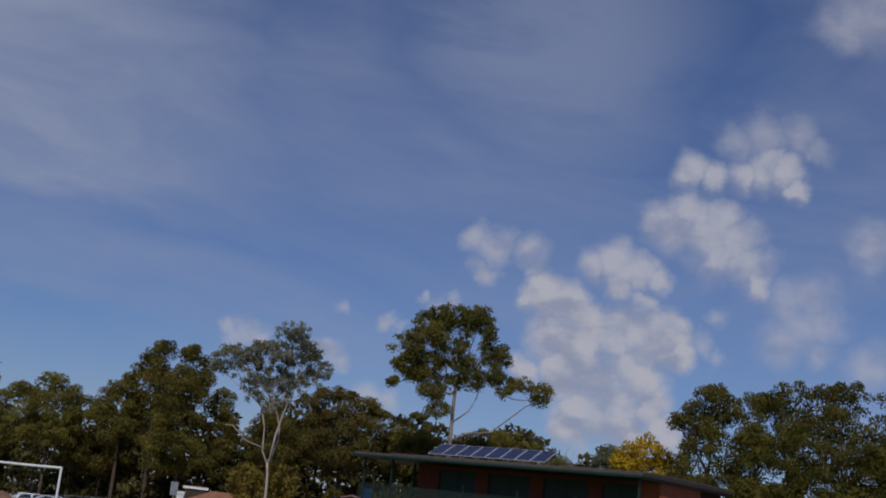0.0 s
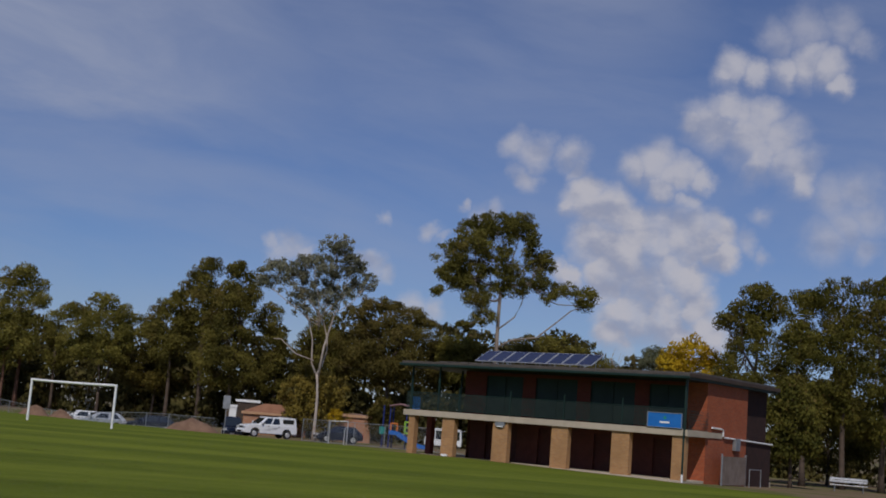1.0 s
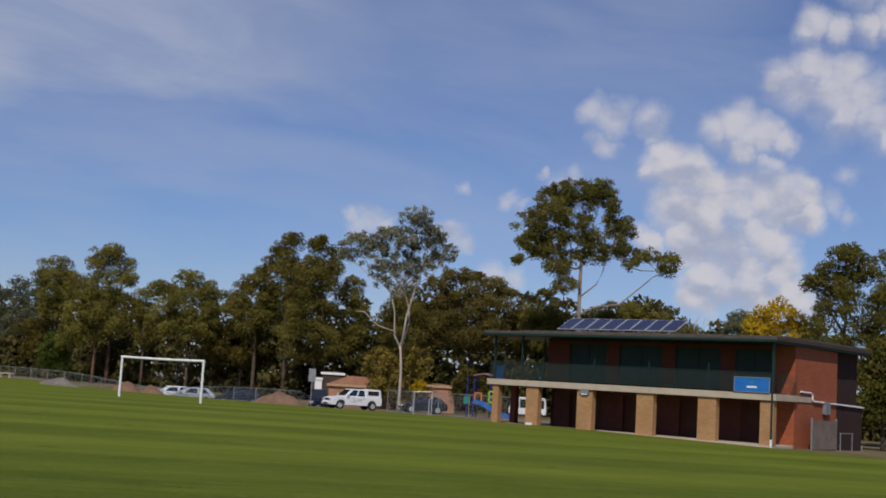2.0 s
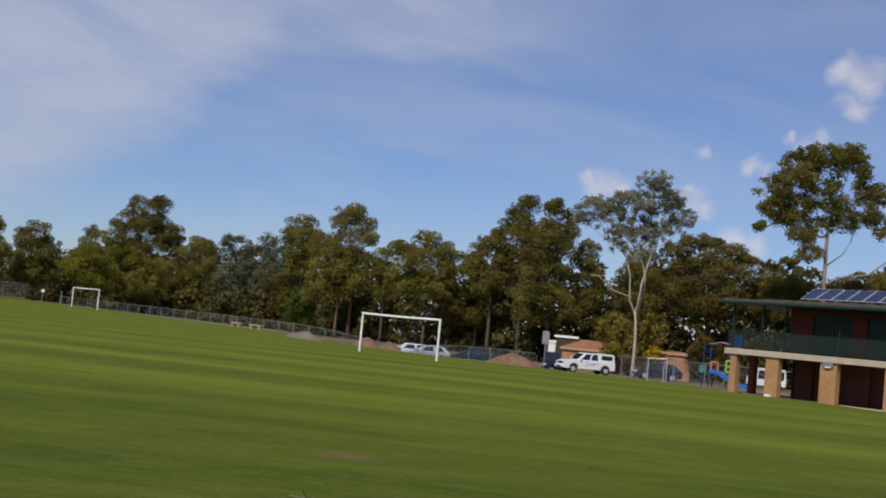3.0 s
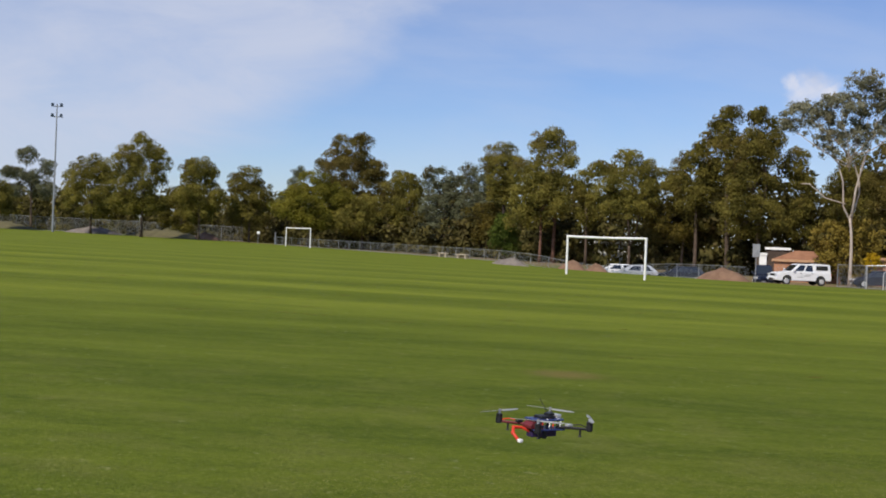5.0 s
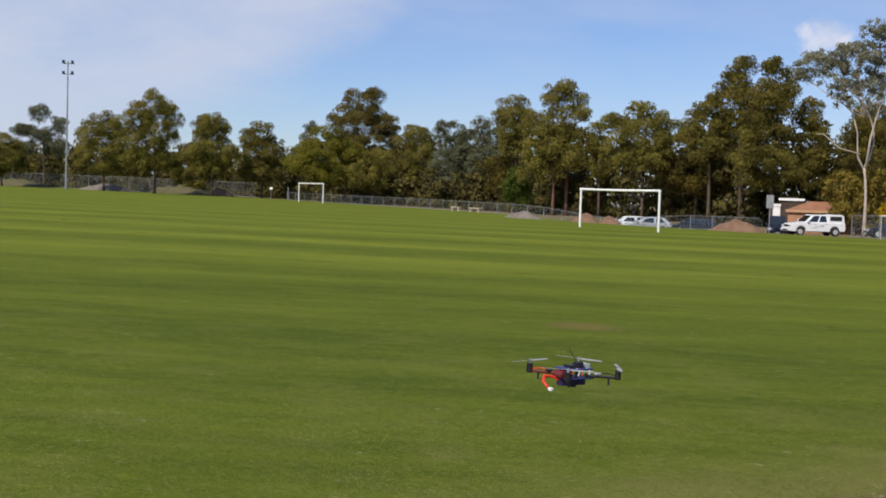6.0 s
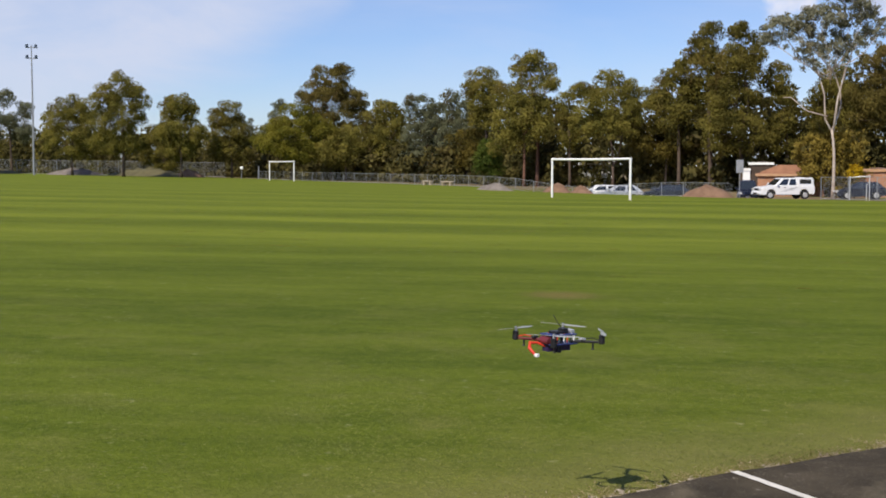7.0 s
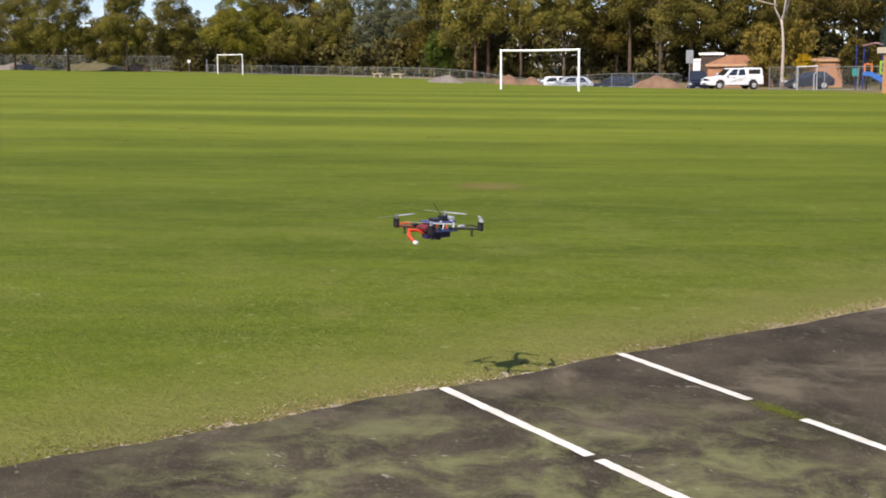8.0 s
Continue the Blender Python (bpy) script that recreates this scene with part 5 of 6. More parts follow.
def car_shell(ob, outline, half, cabin, roof_half, paint, panes, wheels, lamp_z):
    """A car: lower body from its side outline, a tapering cabin, glass, lamps and wheels. The front points along +x."""
    body = part("body", prism(outline, -half, half, 0.05), paint, ob)
    (x0, x1, x2, x3), z0, z1 = cabin
    bm = bmesh.new()
    lo = [bm.verts.new((x, s * (half - 0.04), z0)) for s in (-1, 1) for x in (x0, x3)]
    hi = [bm.verts.new((x, s * roof_half, z1)) for s in (-1, 1) for x in (x1, x2)]
    for f in ((lo[0], lo[1], hi[1], hi[0]), (lo[2], hi[2], hi[3], lo[3]), (lo[0], hi[0], hi[2], lo[2]), (lo[1], lo[3], hi[3], hi[1]), hi, ):
        try:
            bm.faces.new(f if f is not hi else (hi[0], hi[1], hi[3], hi[2]))
        except ValueError:
            pass
    bmesh.ops.recalc_face_normals(bm, faces=bm.faces)
    bmesh.ops.bevel(bm, geom=list(bm.edges), offset=0.05, segments=2, affect="EDGES", clamp_overlap=True)
    part("cabin", bm, paint, ob)

    def lerp(f, s, inset=0.012):
        """A point on the cabin's flank: f = (along 0..1, up 0..1)."""
        u, v = f
        xa, xb = x0 + (x1 - x0) * v, x3 + (x2 - x3) * v
        y = (half - 0.04) + (roof_half - half + 0.04) * v + inset
        return (xa + (xb - xa) * u, s * y, z0 + (z1 - z0) * v)
    for s in (-1, 1):
        for a, b in panes:
            bm = bmesh.new()
            q = [lerp((a + 0.02, 0.1), s), lerp((b - 0.02, 0.1), s), lerp((b - 0.03, 0.86), s), lerp((a + 0.03, 0.86), s)]
            q2 = [(x, y - s * 0.02, z) for x, y, z in q]
            va, vb = [bm.verts.new(p) for p in q], [bm.verts.new(p) for p in q2]
            bm.faces.new(va)
            bm.faces.new(vb[::-1])
            for i in range(4):
                bm.faces.new((va[i], vb[i], vb[(i + 1) % 4], va[(i + 1) % 4]))
            bmesh.ops.recalc_face_normals(bm, faces=bm.faces)
            part("side_window", bm, PANE, ob)
    for xa, xb, nm in ((x3, x2, "windscreen"), (x0, x1, "rear_window")):
        d = 0.015 if xa == x3 else -0.015
        bm = bmesh.new()
        q = [(xa + (xb - xa) * v + d, s * ((half - 0.14) + (roof_half - half + 0.06) * v), z0 + (z1 - z0) * v) for s, v in ((-1, 0.1), (1, 0.1), (1, 0.88), (-1, 0.88))]
        bm.faces.new([bm.verts.new(p) for p in q])
        ext = bmesh.ops.extrude_face_region(bm, geom=list(bm.faces))
        bmesh.ops.translate(bm, verts=[v for v in ext["geom"] if isinstance(v, bmesh.types.BMVert)], vec=(-d * 1.3, 0, 0))
        bmesh.ops.recalc_face_normals(bm, faces=bm.faces)
        part(nm, bm, PANE, ob)
    xf, xr = max(p[0] for p in outline), min(p[0] for p in outline)
    for s in (-1, 1):
        part("headlight", box(xf - 0.2, s * (half - 0.38), lamp_z, xf + 0.012, s * (half - 0.03), lamp_z + 0.17, 0.02), LAMP_GLASS, ob)
        part("tail_light", box(xr - 0.012, s * (half - 0.2), lamp_z, xr + 0.08, s * (half - 0.02), lamp_z + 0.28, 0.015), RED_LAMP, ob)
        part("mirror", box(x3 - 0.35, s * (half - 0.02), z0 + 0.06, x3 - 0.2, s * (half + 0.17), z0 + 0.24, 0.03), paint, ob)
        for i in (0, 1):
            hx = x3 - 0.95 - i * 1.05
            part("door_handle", box(hx - 0.09, s * (half - 0.01), z0 - 0.14, hx + 0.09, s * (half + 0.02), z0 - 0.10, 0.008), BLACK, ob)
    part("number_plate", box(xf + 0.0, -0.18, lamp_z - 0.28, xf + 0.02, 0.18, lamp_z - 0.17), WHITE, ob)
    for x, y in wheels:
        wheel(ob, x, y)


def heading(dx, dy):
    return math.degrees(math.atan2(dy, dx))


def ute(x, y, ang):
    ob = thing("ute", pose(x, y, ground(x, y), 0, 0, ang), "white dual-cab ute with canopy parked beyond the field", "car")
    outline = [(-2.5, 0.42), (-2.55, 0.62), (-2.5, 1.12), (1.15, 1.15), (2.25, 1.02), (2.5, 0.86), (2.58, 0.55), (2.5, 0.38), (2.0, 0.36), (1.95, 0.62), (1.72, 0.82), (1.38, 0.82), (1.15, 0.62), (1.1, 0.36), (-1.1, 0.36), (-1.15, 0.62), (-1.38, 0.82), (-1.72, 0.82), (-1.95, 0.62), (-2.0, 0.42)]
    car_shell(ob, outline, 0.9, ((-1.0, -0.9, 0.45, 1.25), 1.12, 1.78), 0.70, CAR_WHITE, ((0.06, 0.44), (0.47, 0.88)), ((1.55, -0.78), (1.55, 0.78), (-1.55, -0.78), (-1.55, 0.78)), 0.74)
    part("canopy", prism([(-2.5, 1.10), (-2.42, 1.72), (-2.3, 1.80), (-0.98, 1.84), (-0.95, 1.10)], -0.84, 0.84, 0.05), CAR_WHITE, ob, "white fibreglass tray canopy")
    for s in (-1, 1):
        part("canopy_window", box(-2.2, s * 0.835, 1.30, -1.12, s * 0.852, 1.66, 0.02), PANE, ob)
        part("side_step", box(-1.0, s * 0.86, 0.34, 1.05, s * 0.98, 0.40, 0.02), BLACK, ob)
        part("roof_rail", tube([(-2.2, s * 0.6, 1.84), (-2.1, s * 0.6, 1.89), (-1.1, s * 0.6, 1.92), (-1.0, s * 0.6, 1.86)], [0.02] * 4, 6), BLACK, ob)
    part("grille", box(2.50, -0.42, 0.74, 2.56, 0.42, 0.92, 0.02), BLACK, ob)
    part("bumper", box(2.40, -0.86, 0.40, 2.66, 0.86, 0.62, 0.05), CAR_WHITE, ob)
    part("air_intake", box(2.655, -0.4, 0.43, 2.675, 0.4, 0.55, 0.01), BLACK, ob)
    for s in (-1, 1):
        for u0, u1, z0, z1 in ((-0.62, -0.1, 0.86, 0.91), (-0.5, 0.34, 0.76, 0.80), (0.1, 0.62, 0.66, 0.70)):
            part("door_marking", box(u0, s * 0.898, z0, u1, s * 0.906, z1), STEEL, ob, "grey marking strip")
    part("roof_rack", box(-0.75, -0.6, 1.80, 0.2, 0.6, 1.85, 0.015), BLACK, ob)
    for c in ob.children:
        if not c.name.startswith("wheel"):
            c.data.transform(Matrix.Diagonal((0.95, 1.0, 1.0, 1.0)))
    return ob


ute(-16.5, 105.2, 214.0)


def small_car(x, y, ang, paint, label, long=4.4, tall=1.46):
    ob = thing("car", pose(x, y, ground(x, y), 0, 0, ang), label, "car", "parked cars")
    h = long / 2
    outline = [(-h + 0.05, 0.35), (-h, 0.6), (-h + 0.08, 0.95), (0.9, 0.95), (h - 0.25, 0.78), (h, 0.58), (h - 0.05, 0.3), (h - 0.5, 0.28), (h - 0.55, 0.5), (h - 0.72, 0.66), (h - 1.0, 0.66), (h - 1.18, 0.5), (h - 1.22, 0.26), (-h + 1.22, 0.26), (-h + 1.18, 0.5), (-h + 1.0, 0.66), (-h + 0.72, 0.66), (-h + 0.55, 0.5), (-h + 0.5, 0.3)]
    car_shell(ob, outline, 0.87, ((-h + 0.1, -h + 0.75, 0.3, 1.2), 0.93, tall), 0.62, paint, ((0.12, 0.42), (0.45, 0.84)), [(sx * (h - 0.86), sy * 0.76) for sx in (-1, 1) for sy in (-1, 1)], 0.58)
    return ob


small_car(-31.4, 107.0, heading(-0.93, -0.37), CAR_SILVER, "silver wagon parked behind the near goal")
small_car(-27.0, 106.4, heading(-0.9, -0.43), CAR_NAVY, "dark navy sedan parked beyond the field fence")
small_car(-34.6, 111.4, heading(-0.9, -0.45), CAR_WHITE, "white hatchback half hidden behind a soil heap")
small_car(-10.3, 104.5, heading(-0.95, -0.3), CAR_NAVY, "dark sedan with pale bonnet parked behind the wire fence", 4.0)
small_car(-20.0, 108.0, heading(0.2, -0.98), CAR_NAVY, "black four-wheel drive parked beside the white ute", 4.6, 1.75)


def minibus(x, y, ang):
    ob = thing("minibus", pose(x, y, ground(x, y), 0, 0, ang) @ Matrix.Scale(0.86, 4), "white minibus with dark windows parked behind the clubhouse", "van")
    outline = [(-2.08, 0.35), (-2.12, 0.9), (-2.0, 2.1), (-1.84, 2.25), (1.6, 2.25), (1.78, 2.12), (2.02, 1.2), (2.10, 0.9), (2.10, 0.4), (1.8, 0.32), (1.7, 0.6), (1.1, 0.6), (1.0, 0.32), (-0.9, 0.32), (-1.0, 0.6), (-1.6, 0.6), (-1.7, 0.35)]
    part("body", prism(outline, -0.92, 0.92, 0.06), CAR_WHITE, ob)
    for s in (-1, 1):
        for x0, x1 in ((-1.88, -1.0), (-0.93, 0.0), (0.07, 0.85), (0.95, 1.68)):
            part("side_window", box(x0, s * 0.915, 1.05, x1, s * 0.935, 2.0, 0.02), PANE, ob)
        part("headlight", box(1.98, s * 0.55, 0.75, 2.11, s * 0.88, 0.95, 0.02), LAMP_GLASS, ob)
    ws = part("windscreen", box(-0.02, -0.8, -0.42, 0.02, 0.8, 0.42, 0.02), PANE, ob)
    ws.location, ws.rotation_euler = (1.91, 0, 1.66), (0, radians(-13.5), 0)
    for wx in (1.4, -1.3):
        for wy in (-0.8, 0.8):
            wheel(ob, wx, wy, 0.34)
    return ob


minibus(-1.55, 120.0, heading(-1.0, 0.05))


# ---- playground ----
def playground(x, y):
    ob = thing("playground_tower", pose(x, y, ground(x, y), 0, 0, -8), "colourful playground tower with blue slide and mauve roof", "playground")
    for px, py in ((-0.9, -0.7), (0.5, -0.7), (-0.9, 0.7), (0.5, 0.7)):
        part("post", tube([(px, py, -0.1), (px, py, 3.4)], [0.06, 0.06], 10), POST_BLUE, ob, "dark blue steel post")
    part("post", tube([(-1.5, -0.5, -0.1), (-1.5, -0.5, 3.5)], [0.06, 0.06], 10), POST_BLUE, ob, "dark blue steel post")
    part("roof", prism([(-1.0, 3.52), (-0.05, 3.74), (1.0, 3.46), (1.0, 3.38), (-0.05, 3.64), (-1.0, 3.44)], -0.95, 0.95, 0.01), PURPLE_ROOF, ob, "mauve pitched shade roof")
    part("platform", box(-0.95, -0.75, 1.15, 0.55, 0.75, 1.25, 0.02), STEEL, ob)
    bm = bmesh.new()
    for x0, x1, z0, z1 in ((-0.85, -0.72, 1.25, 2.1), (-0.3, -0.17, 1.25, 2.1), (-0.85, -0.17, 1.98, 2.1), (-0.85, -0.17, 1.25, 1.37)):
        box(x0, -0.76, z0, x1, -0.70, z1, 0.01, bm)
    part("orange_panel", bm, ORANGE, ob, "orange plastic frame panel")
    bm = bmesh.new()
    for x0, x1, z0, z1 in ((0.35, 1.25, 2.15, 2.3), (0.35, 1.25, 1.7, 1.82), (0.35, 1.25, 1.25, 1.4), (0.35, 0.5, 1.25, 2.3), (0.75, 0.88, 1.25, 2.3), (1.12, 1.25, 1.25, 2.3)):
        box(x0, -0.80, z0, x1, -0.74, z1, 0.01, bm)
    part("lime_panel", bm, LIME, ob, "lime green lattice panel")
    part("teal_barrel", tube([(-1.5, -0.5, 1.1), (-1.5, -0.5, 1.7)], [0.28, 0.3], 14), TEAL, ob)
    bm = bmesh.new()
    pr = [(-0.75, 1.25), (-0.1, 1.2), (0.8, 0.7), (1.7, 0.3), (2.3, 0.2), (2.3, 0.12), (1.65, 0.2), (0.7, 0.6), (-0.15, 1.1), (-0.75, 1.15)]
    prism(pr, -1.5, -0.95, 0, bm)
    prism([(x, z + (0.22 if i < 5 else 0)) for i, (x, z) in enumerate(pr)], -1.54, -1.5, 0, bm)
    prism([(x, z + (0.22 if i < 5 else 0)) for i, (x, z) in enumerate(pr)], -0.95, -0.91, 0, bm)
    part("slide", bm, SLIDE_BLUE, ob, "bright blue plastic slide")
    part("slide_foot", box(1.0, -1.4, -0.1, 1.1, -1.05, 0.48, 0.01), STEEL, ob)


playground(-4.9, 103.0)


# ---- houses beyond ----
def house(x, y, ang, w, d, wall_h, wall, roof_mat, label, pitch=0.26, edge=WHITE, e=0.5):
    ob = thing("house", pose(x, y, ground(x, y), 0, 0, ang), label, "house")
    part("wall", box(-w / 2, -d / 2, -0.3, w / 2, d / 2, wall_h), wall, ob)
    bm = bmesh.new()
    z = wall_h
    ridge = wall_h + d * pitch
    lo = [bm.verts.new(p) for p in ((-w / 2 - e, -d / 2 - e, z), (w / 2 + e, -d / 2 - e, z), (w / 2 + e, d / 2 + e, z), (-w / 2 - e, d / 2 + e, z))]
    hi = [bm.verts.new((-w / 2 + d / 2, 0, ridge)), bm.verts.new((w / 2 - d / 2, 0, ridge))]
    for f in ((lo[0], lo[1], hi[1], hi[0]), (lo[1], lo[2], hi[1]), (lo[2], lo[3], hi[0], hi[1]), (lo[3], lo[0], hi[0]), lo[::-1]):
        bm.faces.new(f)
    part("roof", bm, roof_mat, ob)
    part("fascia", box(-w / 2 - e, -d / 2 - e - 0.02, z - 0.2, w / 2 + e, -d / 2 - e + 0.06, z + 0.04), edge, ob)
    for k in ((-0.28, 0.2) if w > 6 else ()):
        win = part("window", box(k * w - 0.75, -d / 2 - 0.04, 1.0, k * w + 0.75, -d / 2 + 0.02, 2.1, 0.01), WHITE, ob, "white framed window")
        part("pane", box(k * w - 0.66, -d / 2 - 0.055, 1.08, k * w + 0.66, -d / 2 - 0.041, 2.02), PANE, win)
    return ob


tree(-11.4, 111.2, plain_domes(3.1, 1.3, 1.7), "small yellow-flowering shrub behind the fence", LEAF_YELLOW, seed=45, lobe=0.3, size=0.18, name="wattle_shrub", category="shrub")
tree(-7.1, 115.6, plain_domes(4.6, 3.6, 0.2), "dark bushy shrub behind the playground fence", LEAF_DEEP, seed=46, lobe=0.6, size=0.28, name="shrub", category="shrub")
TRIM_ORANGE = surface("faded_orange_trim", (0.42, 0.24, 0.13), (0.5, 0.3, 0.18), 0.8, scale=2, fine=14)
TERRACOTTA = surface("terracotta_tiles", (0.22, 0.10, 0.055), (0.32, 0.16, 0.09), 0.85, scale=1.5, fine=12)
TILES = surface("brown_roof_tiles", (0.16, 0.10, 0.075), (0.28, 0.18, 0.13), 0.85, scale=1.5, fine=12)
house(-17.9, 118.6, 8, 6.0, 3.6, 2.0, ORANGE_BRICK, TERRACOTTA, "low orange-brick house with faded terracotta roof beyond the fence", 0.24, TRIM_ORANGE, 0.2)
house(-21.3, 122.3, 8, 2.2, 1.8, 3.0, TIMBER, ROOFING, "dark timber shed with white fascia beside the brick house", 0.08, WHITE, 0.12)
house(-22.6, 121.6, 8, 0.7, 1.2, 2.4, WHITE, ROOFING, "narrow white shed beside the timber one", 0.08, WHITE, 0.06)
house(-10.0, 116.5, 5, 3.0, 2.2, 2.5, ORANGE_BRICK, TILES, "pinkish brick cottage behind the playground fence", 0.08, TRIM_ORANGE, 0.15)
house(-42.2, 135.5, 17, 3.4, 3.4, 2.8, WHITE, ROOFING, "white weatherboard house glimpsed between tree trunks")


# ---- loose things about the field ----
def mound(x, y, w, d, h, mat, label, seed, name="soil_mound"):
    bm = bmesh.new()
    n, m = 20, 28
    rows = []
    for j in range(n + 1):
        f = j / n
        ring = []
        for i in range(m):
            a = 2 * math.pi * i / m
            px, py = f * w / 2 * math.cos(a), f * d / 2 * math.sin(a)
            z = h * (1 - f ** 1.6) * (1 + 0.35 * noise.noise(Vector((px * 0.9 + seed, py * 0.9, seed)))) + 0.12 * h * noise.noise(Vector((px * 3, py * 3, seed))) * (1 - f)
            ring.append(bm.verts.new((px, py, z - 0.12 * f)))
            if j == 0:
                break
        rows.append(ring)
    for i in range(m):
        bm.faces.new((rows[0][0], rows[1][i], rows[1][(i + 1) % m]))
    for a, b in zip(rows[1:], rows[2:]):
        for i in range(m):
            bm.faces.new((a[i], b[i], b[(i + 1) % m], a[(i + 1) % m]))
    ob = part(name, bm, mat, None)
    ob.matrix_world = pose(x, y, ground(x, y))
    for p in ob.data.polygons:
        p.use_smooth = True
    return tagged(ob, label, "heap", "heaps along the field edge")


WEEDS = surface("weedy_mound", (0.06, 0.055, 0.025), (0.13, 0.115, 0.055), 0.95, scale=0.8, fine=6, bump=0.8, depth=0.1)
mound(-20.8, 95.6, 4.6, 3.0, 1.0, SOIL, "heap of reddish-brown soil at the field edge", 1)
mound(-33.6, 103.0, 2.6, 2.0, 0.85, SOIL, "small heap of reddish soil at the fence", 2)
mound(-36.2, 103.8, 3.2, 2.4, 1.0, SOIL, "heap of reddish-brown soil at the fence", 3)
mound(-45.2, 111.0, 4.6, 2.5, 0.7, GRAVEL, "low heap of grey gravel at the fence", 4, "gravel_mound")
mound(-139.0, 158.0, 13.0, 5.0, 1.1, GRAVEL, "pale rubble heap at the far end", 5, "gravel_mound")
mound(-126.0, 160.0, 18.0, 6.0, 1.25, WEEDS, "weedy green earth mound at the far end", 6, "earth_mound")
mound(-117.5, 160.0, 6.0, 3.0, 1.2, SOIL, "reddish soil heap at the far end", 7)
mound(-160.0, 158.0, 20.0, 6.0, 1.2, WEEDS, "weedy earth mound near the light mast", 8, "earth_mound")


def post_sign(x, y, h, w, ph, mat, label, ang):
    ob = thing("post_sign", pose(x, y, ground(x, y), 0, 0, ang), label, "sign")
    part("post", tube([(0, 0, -0.2), (0, 0, h)], [0.04, 0.04], 8), STEEL, ob)
    part("plate", box(-w / 2, -0.06, h - ph, w / 2, -0.042, h, 0.008), mat, ob)
    return ob


post_sign(-19.85, 103.6, 3.25, 0.6, 1.1, STEEL, "grey metal sign plate on a steel post", 11)
post_sign(-96.5, 143.5, 1.8, 0.42, 0.36, WHITE, "small white notice on a post by the far goal", 30)


def gate_frame(x, y, ang):
    ob = thing("gate_frame", pose(x, y, ground(x, y), 0, 0, ang), "pale steel gateway frame standing at the wire fence", "gate")
    for px, h in ((0.0, 1.78), (-1.35, 1.7), (-0.2, 1.15)):
        part("post", tube([(px, 0, -0.1), (px, 0, h)], [0.035, 0.035], 8), ALU, ob)
    part("top_rail", tube([(-1.38, 0, 1.70), (0.03, 0, 1.77)], [0.03, 0.03], 8), ALU, ob)
    part("lower_rail", tube([(-0.2, 0, 1.12), (-0.1, 0, 1.3), (0.0, 0, 1.34)], [0.03, 0.03, 0.03], 8), ALU, ob)


gate_frame(-8.45, 92.5, 5)


def seat_block(x, y, ang, w):
    ob = thing("concrete_seat", pose(x, y, ground(x, y), 0, 0, ang), "pale concrete seat block along the wire fence", "bench", "seats at the fence")
    part("slab", box(-w / 2, -0.2, 0.38, w / 2, 0.2, 0.5, 0.02), CONCRETE, ob)
    for s in (-1, 1):
        part("leg", box(s * w * 0.36 - 0.1, -0.16, -0.1, s * w * 0.36 + 0.1, 0.16, 0.38, 0.02), CONCRETE, ob)


seat_block(-55.0, 121.5, -34, 2.2)
seat_block(-58.5, 124.0, -34, 1.8)


def park_bench(x, y, ang):
    ob = thing("park_bench", pose(x, y, ground(x, y), 0, 0, ang), "silver aluminium slatted bench beside the clubhouse", "bench")
    for k in range(3):
        part("seat_slat", box(-1.25, -0.35 + k * 0.14, 0.44, 1.25, -0.23 + k * 0.14, 0.48, 0.008), ALU, ob)
    for k in range(2):
        part("back_slat", box(-1.25, 0.10, 0.64 + k * 0.17, 1.25, 0.13, 0.78 + k * 0.17, 0.008), ALU, ob)
    for sx in (-1, 1):
        part("leg", tube([(sx * 0.95, -0.3, -0.1), (sx * 0.95, -0.28, 0.43), (sx * 0.95, 0.08, 0.43), (sx * 0.95, 0.15, 0.95)], [0.03] * 4, 8), STEEL, ob)
        part("leg", tube([(sx * 0.95, 0.08, -0.1), (sx * 0.95, 0.08, 0.43)], [0.03] * 2, 8), STEEL, ob)


park_bench(27.2, 86.5, -12)


